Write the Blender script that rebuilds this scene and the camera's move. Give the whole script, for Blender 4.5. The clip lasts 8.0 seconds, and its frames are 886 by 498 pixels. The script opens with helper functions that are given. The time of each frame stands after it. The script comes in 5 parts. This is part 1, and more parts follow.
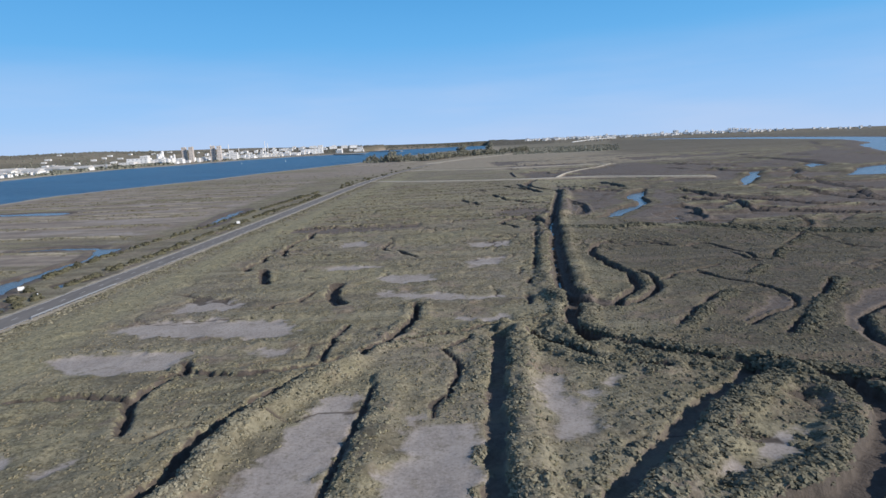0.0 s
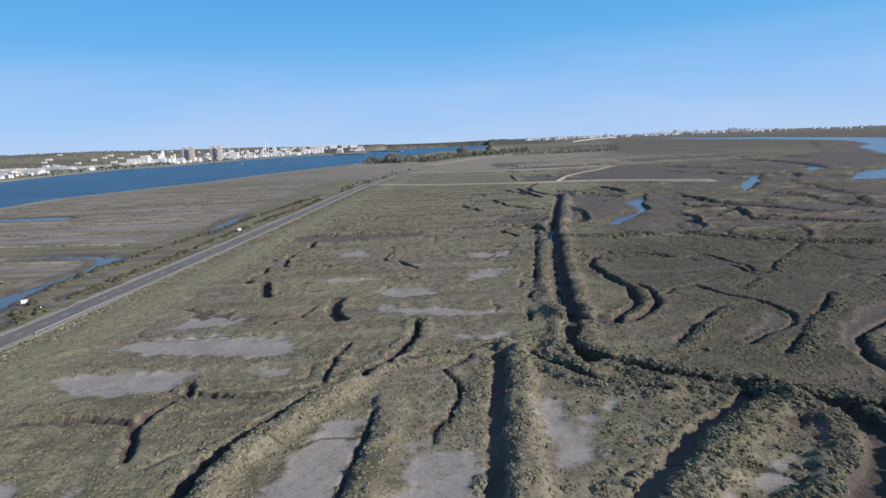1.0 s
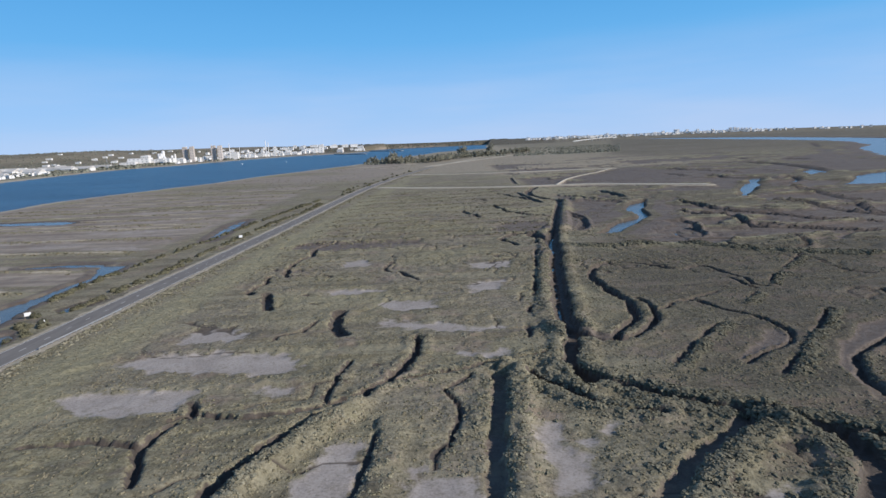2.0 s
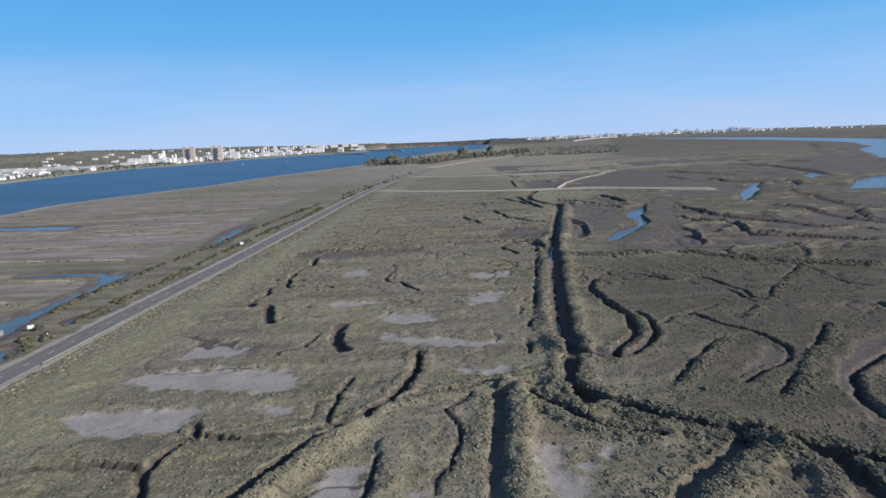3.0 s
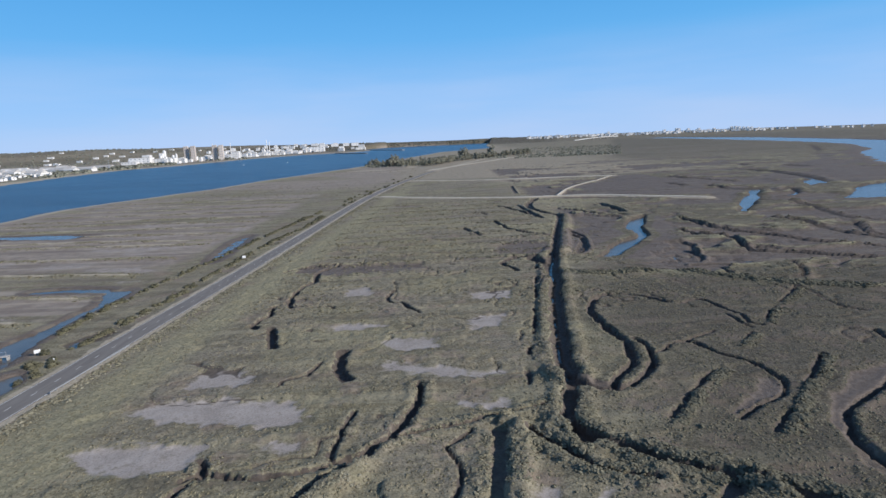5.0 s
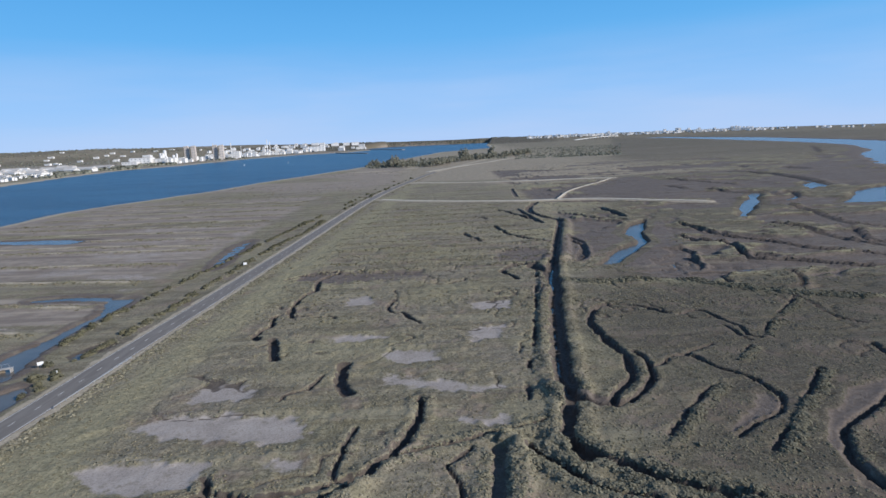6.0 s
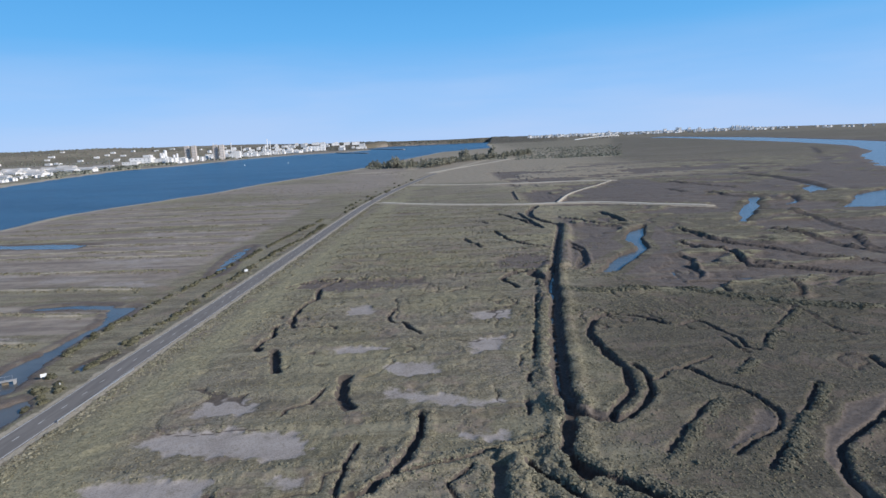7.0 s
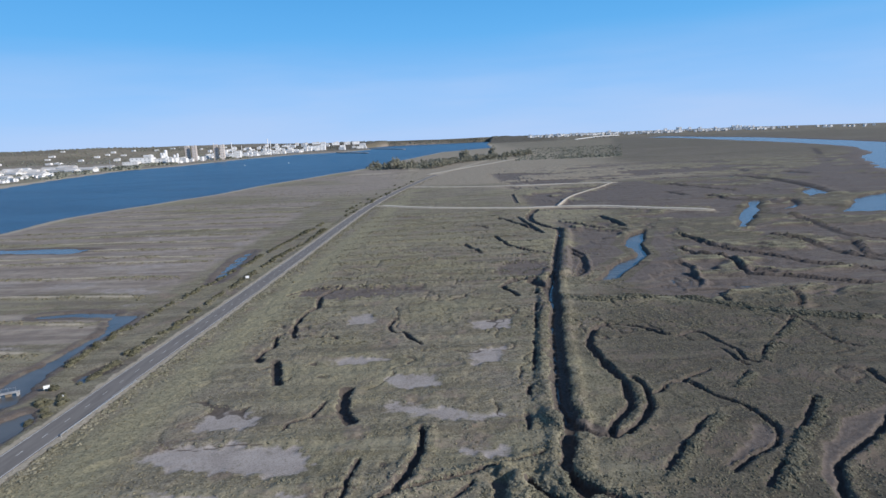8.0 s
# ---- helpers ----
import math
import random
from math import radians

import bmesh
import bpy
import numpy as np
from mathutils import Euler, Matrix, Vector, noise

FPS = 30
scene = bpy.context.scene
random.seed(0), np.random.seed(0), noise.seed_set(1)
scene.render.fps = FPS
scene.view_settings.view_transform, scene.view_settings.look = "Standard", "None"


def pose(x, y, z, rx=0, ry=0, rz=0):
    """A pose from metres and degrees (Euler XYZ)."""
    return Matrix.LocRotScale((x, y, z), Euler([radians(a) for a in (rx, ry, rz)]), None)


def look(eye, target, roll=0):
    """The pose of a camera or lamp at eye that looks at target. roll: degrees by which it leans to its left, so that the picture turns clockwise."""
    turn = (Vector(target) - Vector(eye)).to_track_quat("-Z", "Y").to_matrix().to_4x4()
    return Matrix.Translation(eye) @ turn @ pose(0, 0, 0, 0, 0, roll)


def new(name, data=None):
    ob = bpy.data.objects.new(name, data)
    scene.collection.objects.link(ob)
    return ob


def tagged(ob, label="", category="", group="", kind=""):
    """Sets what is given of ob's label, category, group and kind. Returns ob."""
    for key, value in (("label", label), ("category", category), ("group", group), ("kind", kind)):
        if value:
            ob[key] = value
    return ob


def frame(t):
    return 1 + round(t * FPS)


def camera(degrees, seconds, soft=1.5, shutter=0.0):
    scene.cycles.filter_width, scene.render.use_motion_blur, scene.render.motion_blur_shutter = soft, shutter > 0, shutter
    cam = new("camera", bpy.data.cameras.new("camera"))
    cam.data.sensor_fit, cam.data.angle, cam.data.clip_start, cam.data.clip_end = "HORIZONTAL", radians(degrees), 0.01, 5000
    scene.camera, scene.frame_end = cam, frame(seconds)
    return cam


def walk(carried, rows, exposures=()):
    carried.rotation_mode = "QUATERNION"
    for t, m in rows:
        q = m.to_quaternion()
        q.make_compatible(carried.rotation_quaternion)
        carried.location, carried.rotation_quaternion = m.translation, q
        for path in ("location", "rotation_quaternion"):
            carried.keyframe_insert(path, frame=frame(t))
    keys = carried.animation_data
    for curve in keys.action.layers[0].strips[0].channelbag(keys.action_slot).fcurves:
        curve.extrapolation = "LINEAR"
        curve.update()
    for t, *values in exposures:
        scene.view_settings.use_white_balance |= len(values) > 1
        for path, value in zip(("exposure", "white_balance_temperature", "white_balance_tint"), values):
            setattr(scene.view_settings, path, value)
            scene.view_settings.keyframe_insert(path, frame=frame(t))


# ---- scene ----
# ---------------------------------------------------------------- camera and its climb
cam = camera(75.0, 8.0)
PATH = [
    (0, (-0.013, 0.093, 33.536), (0.216, 98.459, 15.532), -2.682),
    (1, (0.089, -0.130, 37.383), (0.261, 98.207, 19.224), -2.671),
    (2, (0.192, -0.350, 41.230), (0.307, 97.958, 22.915), -2.660),
    (3, (0.298, -0.568, 45.078), (0.355, 97.711, 26.607), -2.649),
    (4, (0.406, -0.783, 48.925), (0.406, 97.467, 30.298), -2.637),
    (5, (0.516, -0.996, 52.772), (0.458, 97.224, 33.990), -2.626),
    (6, (0.628, -1.206, 56.619), (0.513, 96.984, 37.681), -2.615),
    (7, (0.742, -1.413, 60.466), (0.570, 96.747, 41.373), -2.604),
    (8, (0.858, -1.618, 64.313), (0.629, 96.512, 45.065), -2.593),
]
walk(cam, [(t, look(eye, aim, lean)) for t, eye, aim, lean in PATH], [(0.0, 0.0, 6090, 11), (8.0, 0.0, 5860, 11)])

# ---------------------------------------------------------------- world, sun, exposure
SUN_BEARING, SUN_HEIGHT = 113.0, 26.0      # degrees clockwise from +y, degrees above the horizon
world = bpy.data.worlds.new("world")
scene.world = world
world.use_nodes = True
wn, wl = world.node_tree.nodes, world.node_tree.links
wn.clear()
sky = wn.new("ShaderNodeTexSky")
sky.sky_type, sky.sun_disc = "NISHITA", False
sky.sun_elevation, sky.sun_rotation = radians(SUN_HEIGHT), radians(SUN_BEARING)
sky.altitude, sky.air_density, sky.dust_density, sky.ozone_density = 0, 1.0, 0.0, 2.5
# thin high cloud, a pale veil low in the sky
wc = wn.new("ShaderNodeTexCoord")
wsep = wn.new("ShaderNodeSeparateXYZ")
wl.new(wc.outputs["Generated"], wsep.inputs[0])
wmap = wn.new("ShaderNodeMapping")
wmap.inputs["Scale"].default_value = (1.2, 1.2, 9.0)
wmap.inputs["Rotation"].default_value = (0, radians(4), 0)
wl.new(wc.outputs["Generated"], wmap.inputs[0])
wnoise = wn.new("ShaderNodeTexNoise")
wnoise.inputs["Scale"].default_value, wnoise.inputs["Detail"].default_value = 2.2, 6
wl.new(wmap.outputs[0], wnoise.inputs["Vector"])
wramp = wn.new("ShaderNodeMapRange")
wramp.inputs["From Min"].default_value, wramp.inputs["From Max"].default_value = 0.40, 0.64
wl.new(wnoise.outputs[0], wramp.inputs["Value"])
wlow = wn.new("ShaderNodeMapRange")
wlow.inputs["From Min"].default_value, wlow.inputs["From Max"].default_value = 0.17, 0.04
wlow.inputs["To Max"].default_value = 0.36
wl.new(wsep.outputs["Z"], wlow.inputs["Value"])
wmul = wn.new("ShaderNodeMath")
wmul.operation = "MULTIPLY"
wl.new(wramp.outputs[0], wmul.inputs[0])
wl.new(wlow.outputs[0], wmul.inputs[1])
wmix = wn.new("ShaderNodeMix")
wmix.data_type = "RGBA"
wmix.inputs[7].default_value = (5.0, 5.9, 7.6, 1)
wl.new(wmul.outputs[0], wmix.inputs[0])
# blue haze that pales towards the horizon all round and thins out overhead
whue = wn.new("ShaderNodeValToRGB")
whue.color_ramp.elements.remove(whue.color_ramp.elements[1])
for i, (at, c) in enumerate(((0.0, (0.40, 0.56, 0.80)), (0.14, (0.295, 0.51, 0.80)), (0.32, (0.14, 0.415, 0.745)), (0.50, (0.075, 0.34, 0.685)))):
    e = whue.color_ramp.elements[0] if i == 0 else whue.color_ramp.elements.new(at)
    e.position, e.color = at, (*c, 1)
wtwo = wn.new("ShaderNodeMath")
wtwo.operation = "MULTIPLY"
wtwo.inputs[1].default_value = 2.0
wl.new(wsep.outputs["Z"], wtwo.inputs[0])
wl.new(wtwo.outputs[0], whue.inputs[0])
wten = wn.new("ShaderNodeVectorMath")
wten.operation = "SCALE"
wten.inputs["Scale"].default_value = 10.0
wl.new(whue.outputs[0], wten.inputs[0])
whaze = wn.new("ShaderNodeMapRange")
whaze.inputs["From Min"].default_value, whaze.inputs["From Max"].default_value = 0.55, 0.15
whaze.inputs["To Max"].default_value = 0.95
whaze.interpolation_type = "SMOOTHSTEP"
wl.new(wsep.outputs["Z"], whaze.inputs["Value"])
wpale = wn.new("ShaderNodeMix")
wpale.data_type = "RGBA"
wl.new(whaze.outputs[0], wpale.inputs[0])
wl.new(sky.outputs[0], wpale.inputs[6])
wl.new(wten.outputs[0], wpale.inputs[7])
wl.new(wpale.outputs[2], wmix.inputs[6])
wbg = wn.new("ShaderNodeBackground")
wbg.inputs["Strength"].default_value = 0.108
wl.new(wmix.outputs[2], wbg.inputs["Color"])
wl.new(wbg.outputs[0], wn.new("ShaderNodeOutputWorld").inputs["Surface"])

sun_data = bpy.data.lights.new("sun", "SUN")
sun_data.energy, sun_data.angle, sun_data.color = 4.75, radians(0.5), (1.0, 0.90, 0.765)
sun_at = Vector((math.sin(radians(SUN_BEARING)) * math.cos(radians(SUN_HEIGHT)),
                 math.cos(radians(SUN_BEARING)) * math.cos(radians(SUN_HEIGHT)), math.sin(radians(SUN_HEIGHT))))
sun = new("sun", sun_data)
sun.matrix_world = look(tuple(sun_at * 300), (0, 0, 0))

# ---------------------------------------------------------------- materials


class Nodes:
    """A short way to write a node material."""

    def __init__(self, name):
        self.m = bpy.data.materials.new(name)
        self.m.use_nodes = True
        self.n, self.l = self.m.node_tree.nodes, self.m.node_tree.links
        self.bsdf = self.n["Principled BSDF"]

    def put(self, socket, value):
        if isinstance(value, (int, float, tuple)):
            socket.default_value = (*value, 1) if isinstance(value, tuple) and len(value) == 3 and len(socket.default_value) == 4 else value
        else:
            self.l.new(value, socket)

    def pos(self, sx=1.0, sy=1.0, sz=1.0):
        g = self.n.new("ShaderNodeNewGeometry")
        mp = self.n.new("ShaderNodeMapping")
        mp.inputs["Scale"].default_value = (sx, sy, sz)
        self.l.new(g.outputs["Position"], mp.inputs[0])
        return mp.outputs[0]

    def noise(self, scale, detail=4, rough=0.55, vec=None):
        t = self.n.new("ShaderNodeTexNoise")
        t.inputs["Scale"].default_value, t.inputs["Detail"].default_value, t.inputs["Roughness"].default_value = scale, detail, rough
        self.l.new(vec if vec is not None else self.pos(), t.inputs["Vector"])
        return t.outputs[0]

    def ramp(self, v, a, b, lo=0.0, hi=1.0):
        r = self.n.new("ShaderNodeMapRange")
        r.interpolation_type = "SMOOTHSTEP"
        for k, x in (("From Min", a), ("From Max", b), ("To Min", lo), ("To Max", hi)):
            r.inputs[k].default_value = x
        self.l.new(v, r.inputs["Value"])
        return r.outputs[0]

    def mix(self, f, a, b):
        x = self.n.new("ShaderNodeMix")
        x.data_type = "RGBA"
        self.put(x.inputs[0], f)
        self.put(x.inputs[6], a)
        self.put(x.inputs[7], b)
        return x.outputs[2]

    def math(self, op, a, b):
        x = self.n.new("ShaderNodeMath")
        x.operation = op
        self.put(x.inputs[0], a)
        self.put(x.inputs[1], b)
        return x.outputs[0]

    def attr(self, name):
        a = self.n.new("ShaderNodeAttribute")
        a.attribute_name = name
        return a.outputs["Fac"]

    def island(self):
        return self.n.new("ShaderNodeNewGeometry").outputs["Random Per Island"]

    def chance(self):
        return self.n.new("ShaderNodeObjectInfo").outputs["Random"]

    def bump(self, h, strength, dist):
        b = self.n.new("ShaderNodeBump")
        b.inputs["Strength"].default_value, b.inputs["Distance"].default_value = strength, dist
        self.l.new(h, b.inputs["Height"])
        self.l.new(b.outputs[0], self.bsdf.inputs["Normal"])

    def done(self, colour, rough=0.9, metal=0.0, spec=0.3):
        self.put(self.bsdf.inputs["Base Color"], colour)
        self.put(self.bsdf.inputs["Roughness"], rough)
        self.put(self.bsdf.inputs["Metallic"], metal)
        self.put(self.bsdf.inputs["Specular IOR Level"], spec)
        return self.m


def ground_material():
    k = Nodes("marsh ground")
    big, mid, fine, grit = k.noise(0.02, 5), k.noise(0.16, 6, 0.65), k.noise(0.9, 6, 0.7), k.noise(1.9, 4, 0.7)
    olive = k.mix(k.ramp(mid, 0.35, 0.68), (0.186, 0.166, 0.104), (0.302, 0.272, 0.170))
    grey = k.mix(k.ramp(fine, 0.35, 0.65), (0.172, 0.148, 0.114), (0.310, 0.272, 0.206))
    veg = k.mix(k.ramp(big, 0.36, 0.64), olive, grey)
    veg = k.mix(k.ramp(fine, 0.5, 0.62, 0, 0.45), veg, (0.120, 0.104, 0.062))
    veg = k.mix(k.ramp(grit, 0.52, 0.66, 0, 0.5), veg, (0.400, 0.355, 0.260))
    veg = k.mix(k.ramp(grit, 0.49, 0.38, 0, 0.72), veg, (0.078, 0.069, 0.046))
    veg = k.mix(k.ramp(k.noise(0.38, 5, 0.7), 0.48, 0.36, 0, 0.5), veg, (0.105, 0.092, 0.060))
    streak = k.noise(1.0, 4, 0.6, k.pos(0.018, 0.14, 0.1))
    thread = k.noise(1.0, 4, 0.65, k.pos(0.03, 0.33, 0.1))
    veg = k.mix(k.ramp(streak, 0.5, 0.66, 0, 0.5), veg, (0.310, 0.280, 0.192))
    veg = k.mix(k.ramp(streak, 0.48, 0.34, 0, 0.6), veg, (0.122, 0.104, 0.074))
    veg = k.mix(k.ramp(thread, 0.46, 0.34, 0, 0.45), veg, (0.110, 0.095, 0.062))
    brown = k.noise(0.07, 5, 0.65)
    veg = k.mix(k.ramp(brown, 0.52, 0.66, 0, 0.7), veg, k.mix(k.ramp(fine, 0.4, 0.6), (0.185, 0.140, 0.108), (0.285, 0.228, 0.180)))
    # glasswort that stays damp and dark on the seaward side
    damp = k.mix(k.ramp(fine, 0.35, 0.7), (0.066, 0.057, 0.042), (0.128, 0.112, 0.082))
    damp = k.mix(k.ramp(grit, 0.52, 0.66, 0, 0.55), damp, (0.215, 0.192, 0.140))
    damp = k.mix(k.ramp(grit, 0.48, 0.38, 0, 0.7), damp, (0.040, 0.034, 0.025))
    damp = k.mix(k.ramp(streak, 0.5, 0.66, 0, 0.35), damp, (0.215, 0.192, 0.132))
    damp = k.mix(k.ramp(brown, 0.5, 0.62, 0, 0.7), damp, (0.150, 0.118, 0.092))
    veg = k.mix(k.ramp(k.attr("damp"), 0.0, 1.0, 0, 0.92), veg, damp)
    lush = k.mix(k.ramp(fine, 0.35, 0.7), (0.225, 0.204, 0.124), (0.372, 0.338, 0.218))
    lush = k.mix(k.ramp(grit, 0.49, 0.38, 0, 0.6), lush, (0.105, 0.094, 0.060))
    veg = k.mix(k.ramp(k.math("MULTIPLY", k.attr("lush"), k.ramp(k.attr("damp"), 0, 1, 1.0, 0.62)), 0.1, 0.9, 0, 0.9), veg, lush)
    dull = k.mix(k.ramp(mid, 0.3, 0.7), (0.222, 0.184, 0.152), (0.322, 0.274, 0.226))
    dull = k.mix(k.ramp(k.noise(1.0, 4, 0.6, k.pos(0.02, 0.3, 0.1)), 0.5, 0.64, 0, 0.65), dull, (0.375, 0.330, 0.262))
    dull = k.mix(k.ramp(k.noise(1.0, 3, 0.6, k.pos(0.011, 0.12, 0.1)), 0.5, 0.36, 0, 0.45), dull, (0.165, 0.132, 0.110))
    veg = k.mix(k.ramp(k.math("ADD", k.attr("dull"), k.math("MULTIPLY", k.math("SUBTRACT", mid, 0.5), 0.5)), 0.1, 0.9), veg, dull)
    straw = k.mix(k.ramp(mid, 0.3, 0.7), (0.255, 0.216, 0.158), (0.350, 0.306, 0.228))
    veg = k.mix(k.ramp(k.math("ADD", k.attr("straw"), k.math("MULTIPLY", k.math("SUBTRACT", streak, 0.5), 1.2)), 0.1, 0.9, 0, 0.9), veg, straw)
    pan = k.mix(k.ramp(mid, 0.3, 0.7), (0.298, 0.262, 0.234), (0.390, 0.348, 0.314))
    pan = k.mix(k.ramp(fine, 0.5, 0.8, 0, 0.5), pan, (0.240, 0.206, 0.182))
    pan = k.mix(k.ramp(grit, 0.55, 0.75, 0, 0.5), pan, (0.210, 0.182, 0.165))
    pan = k.mix(k.ramp(k.noise(0.35, 5, 0.65), 0.54, 0.68, 0, 0.65), pan, (0.225, 0.195, 0.152))
    crust = k.noise(2.6, 3, 0.7)
    pan = k.mix(k.ramp(crust, 0.5, 0.62, 0, 0.45), pan, (0.440, 0.395, 0.365))
    pan = k.mix(k.ramp(crust, 0.45, 0.35, 0, 0.55), pan, (0.185, 0.160, 0.145))
    ragged = k.math("ADD", k.attr("pan"), k.math("MULTIPLY", k.math("SUBTRACT", fine, 0.5), 1.5))
    ragged = k.math("ADD", ragged, k.math("MULTIPLY", k.math("SUBTRACT", k.noise(0.3, 4, 0.6), 0.5), 1.1))
    ragged = k.math("ADD", ragged, k.math("MULTIPLY", k.math("SUBTRACT", grit, 0.5), 0.9))
    col = k.mix(k.ramp(ragged, 0.22, 0.88), veg, pan)
    mud = k.mix(k.ramp(fine, 0.3, 0.7), (0.120, 0.096, 0.079), (0.180, 0.148, 0.122))
    mud = k.mix(k.ramp(streak, 0.52, 0.66, 0, 0.7), mud, (0.205, 0.178, 0.135))
    mud = k.mix(k.ramp(mid, 0.48, 0.36, 0, 0.6), mud, (0.100, 0.077, 0.061))
    wet = k.math("ADD", k.attr("mud"), k.math("MULTIPLY", k.math("SUBTRACT", mid, 0.5), 0.7))
    wet = k.ramp(wet, 0.3, 0.7)
    col = k.mix(wet, col, mud)
    # black creek-bed mud that never dries; also painted as shade on walls and scarps
    col = k.mix(k.ramp(k.attr("ooze_shade"), 0.25, 0.75, 0, 0.92), col, k.mix(k.ramp(fine, 0.35, 0.7), (0.078, 0.064, 0.053), (0.122, 0.101, 0.085)))
    sand = k.mix(k.ramp(fine, 0.3, 0.7), (0.335, 0.285, 0.212), (0.465, 0.405, 0.312))
    dry = k.math("ADD", k.attr("sand"), k.math("MULTIPLY", k.math("SUBTRACT", fine, 0.5), 0.6))
    col = k.mix(k.ramp(dry, 0.4, 0.7), col, sand)
    rough = k.mix(wet, (0.95, 0.95, 0.95), (0.78, 0.78, 0.78))
    relief = k.math("ADD", k.math("MULTIPLY", fine, 1.0), k.math("MULTIPLY", grit, 0.4))
    k.bump(k.math("MULTIPLY", k.math("SUBTRACT", relief, 0.7), k.ramp(k.attr("pan"), 0.2, 0.7, 1.0, 0.12)), 0.7, 0.35)
    return k.done(col, rough, 0, 0.25)


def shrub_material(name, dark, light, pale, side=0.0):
    """Leaves that vary from spray to spray and patch to patch; side: how far their colour darkens as x grows, a
    brightness falloff painted in.
    """
    k = Nodes(name)
    r, patch, fine = k.island(), k.noise(0.12, 3), k.noise(5.0, 3, 0.7)
    c = k.mix(k.ramp(r, 0.0, 1.0), dark, light)
    c = k.mix(k.ramp(patch, 0.42, 0.66, 0, 0.75), c, pale)
    c = k.mix(k.ramp(fine, 0.45, 0.66, 0, 0.6), c, (dark[0] * 0.55, dark[1] * 0.55, dark[2] * 0.5))
    # leaves darken as x grows: a falloff in brightness put into their colour
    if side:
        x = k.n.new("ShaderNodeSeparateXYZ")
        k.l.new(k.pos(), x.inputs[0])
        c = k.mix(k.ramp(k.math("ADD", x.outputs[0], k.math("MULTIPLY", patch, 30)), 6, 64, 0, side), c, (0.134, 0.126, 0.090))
    k.bump(fine, 0.4, 0.12)
    return k.done(c, 0.9, 0, 0.15)


def plain_material(name, a, b, scale=2.0, rough=0.8, metal=0.0, vary=0.0, bump=0.0):
    k = Nodes(name)
    c = k.mix(k.ramp(k.noise(scale, 5, 0.6), 0.32, 0.68), a, b)
    if vary:
        c = k.mix(k.ramp(k.chance(), 0, 1, 0, vary), c, (a[0] * 0.55, a[1] * 0.52, a[2] * 0.48))
    if bump:
        k.bump(k.noise(scale * 6, 4), bump, 0.02)
    return k.done(c, rough, metal)


def water_material():
    k = Nodes("tidal water")
    ripple = k.noise(0.55, 5, 0.6, k.pos(1.0, 2.2, 1.0))
    swell = k.noise(1.0, 4, 0.6, k.pos(0.004, 0.012, 1.0))
    k.bump(ripple, 0.9, 0.5)
    return k.done(k.mix(k.ramp(swell, 0.35, 0.65), (0.009, 0.040, 0.090), (0.026, 0.078, 0.148)), 0.3, 0, 0.12)


def calm_material():
    k = Nodes("still marsh water")
    k.bump(k.noise(0.8, 4, 0.6), 0.25, 0.2)
    return k.done(k.mix(k.ramp(k.noise(0.05, 4), 0.35, 0.65), (0.085, 0.082, 0.078), (0.125, 0.118, 0.108)), 0.22, 0, 0.22)


def asphalt_material():
    k = Nodes("worn asphalt")
    fine, long = k.noise(7, 5, 0.7), k.noise(0.35, 4, 0.6, k.pos(2.4, 0.25, 1))
    c = k.mix(k.ramp(long, 0.3, 0.7), (0.165, 0.149, 0.134), (0.220, 0.200, 0.180))
    c = k.mix(k.ramp(fine, 0.45, 0.75, 0, 0.4), c, (0.21, 0.197, 0.185))
    k.bump(fine, 0.4, 0.01)
    return k.done(c, 0.85)


M_GROUND, M_WATER, M_CALM, M_ASPHALT = ground_material(), water_material(), calm_material(), asphalt_material()
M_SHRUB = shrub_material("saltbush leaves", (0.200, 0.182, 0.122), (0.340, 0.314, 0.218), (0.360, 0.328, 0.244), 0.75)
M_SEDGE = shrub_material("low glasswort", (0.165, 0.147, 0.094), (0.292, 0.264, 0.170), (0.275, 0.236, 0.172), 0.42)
M_PINE = shrub_material("pine foliage", (0.200, 0.196, 0.145), (0.350, 0.338, 0.255), (0.340, 0.315, 0.250))
M_FARWOOD = shrub_material("far wood foliage", (0.150, 0.158, 0.125), (0.250, 0.252, 0.200), (0.250, 0.240, 0.190))
M_BARK = plain_material("grey bark", (0.10, 0.08, 0.06), (0.20, 0.17, 0.13), 3, 0.9, 0, 0, 0.6)
M_TRACK = plain_material("dry pale earth", (0.45, 0.40, 0.32), (0.58, 0.52, 0.43), 0.25, 0.95)
M_PAINT = plain_material("worn road paint", (0.55, 0.54, 0.52), (0.72, 0.71, 0.69), 4, 0.7)
M_BOARD = plain_material("white board", (0.78, 0.78, 0.77), (0.84, 0.84, 0.83), 6, 0.5)
M_TIMBER = plain_material("weathered timber", (0.16, 0.12, 0.08), (0.27, 0.22, 0.16), 8, 0.85, 0, 0, 0.3)
M_STEEL = plain_material("galvanised steel", (0.42, 0.43, 0.44), (0.58, 0.58, 0.59), 5, 0.45, 0.6)
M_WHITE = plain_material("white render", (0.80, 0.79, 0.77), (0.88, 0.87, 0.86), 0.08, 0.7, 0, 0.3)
M_TAN = plain_material("tan concrete", (0.58, 0.51, 0.46), (0.68, 0.62, 0.56), 0.1, 0.85, 0, 0.3)
M_ROOF = plain_material("pale roofing", (0.60, 0.57, 0.54), (0.80, 0.78, 0.75), 0.06, 0.8, 0, 0.6)
M_GLASS = plain_material("window glass", (0.16, 0.17, 0.19), (0.24, 0.25, 0.27), 0.5, 0.15)
M_CONCRETE = plain_material("weathered concrete", (0.34, 0.32, 0.30), (0.48, 0.46, 0.43), 0.4, 0.85)

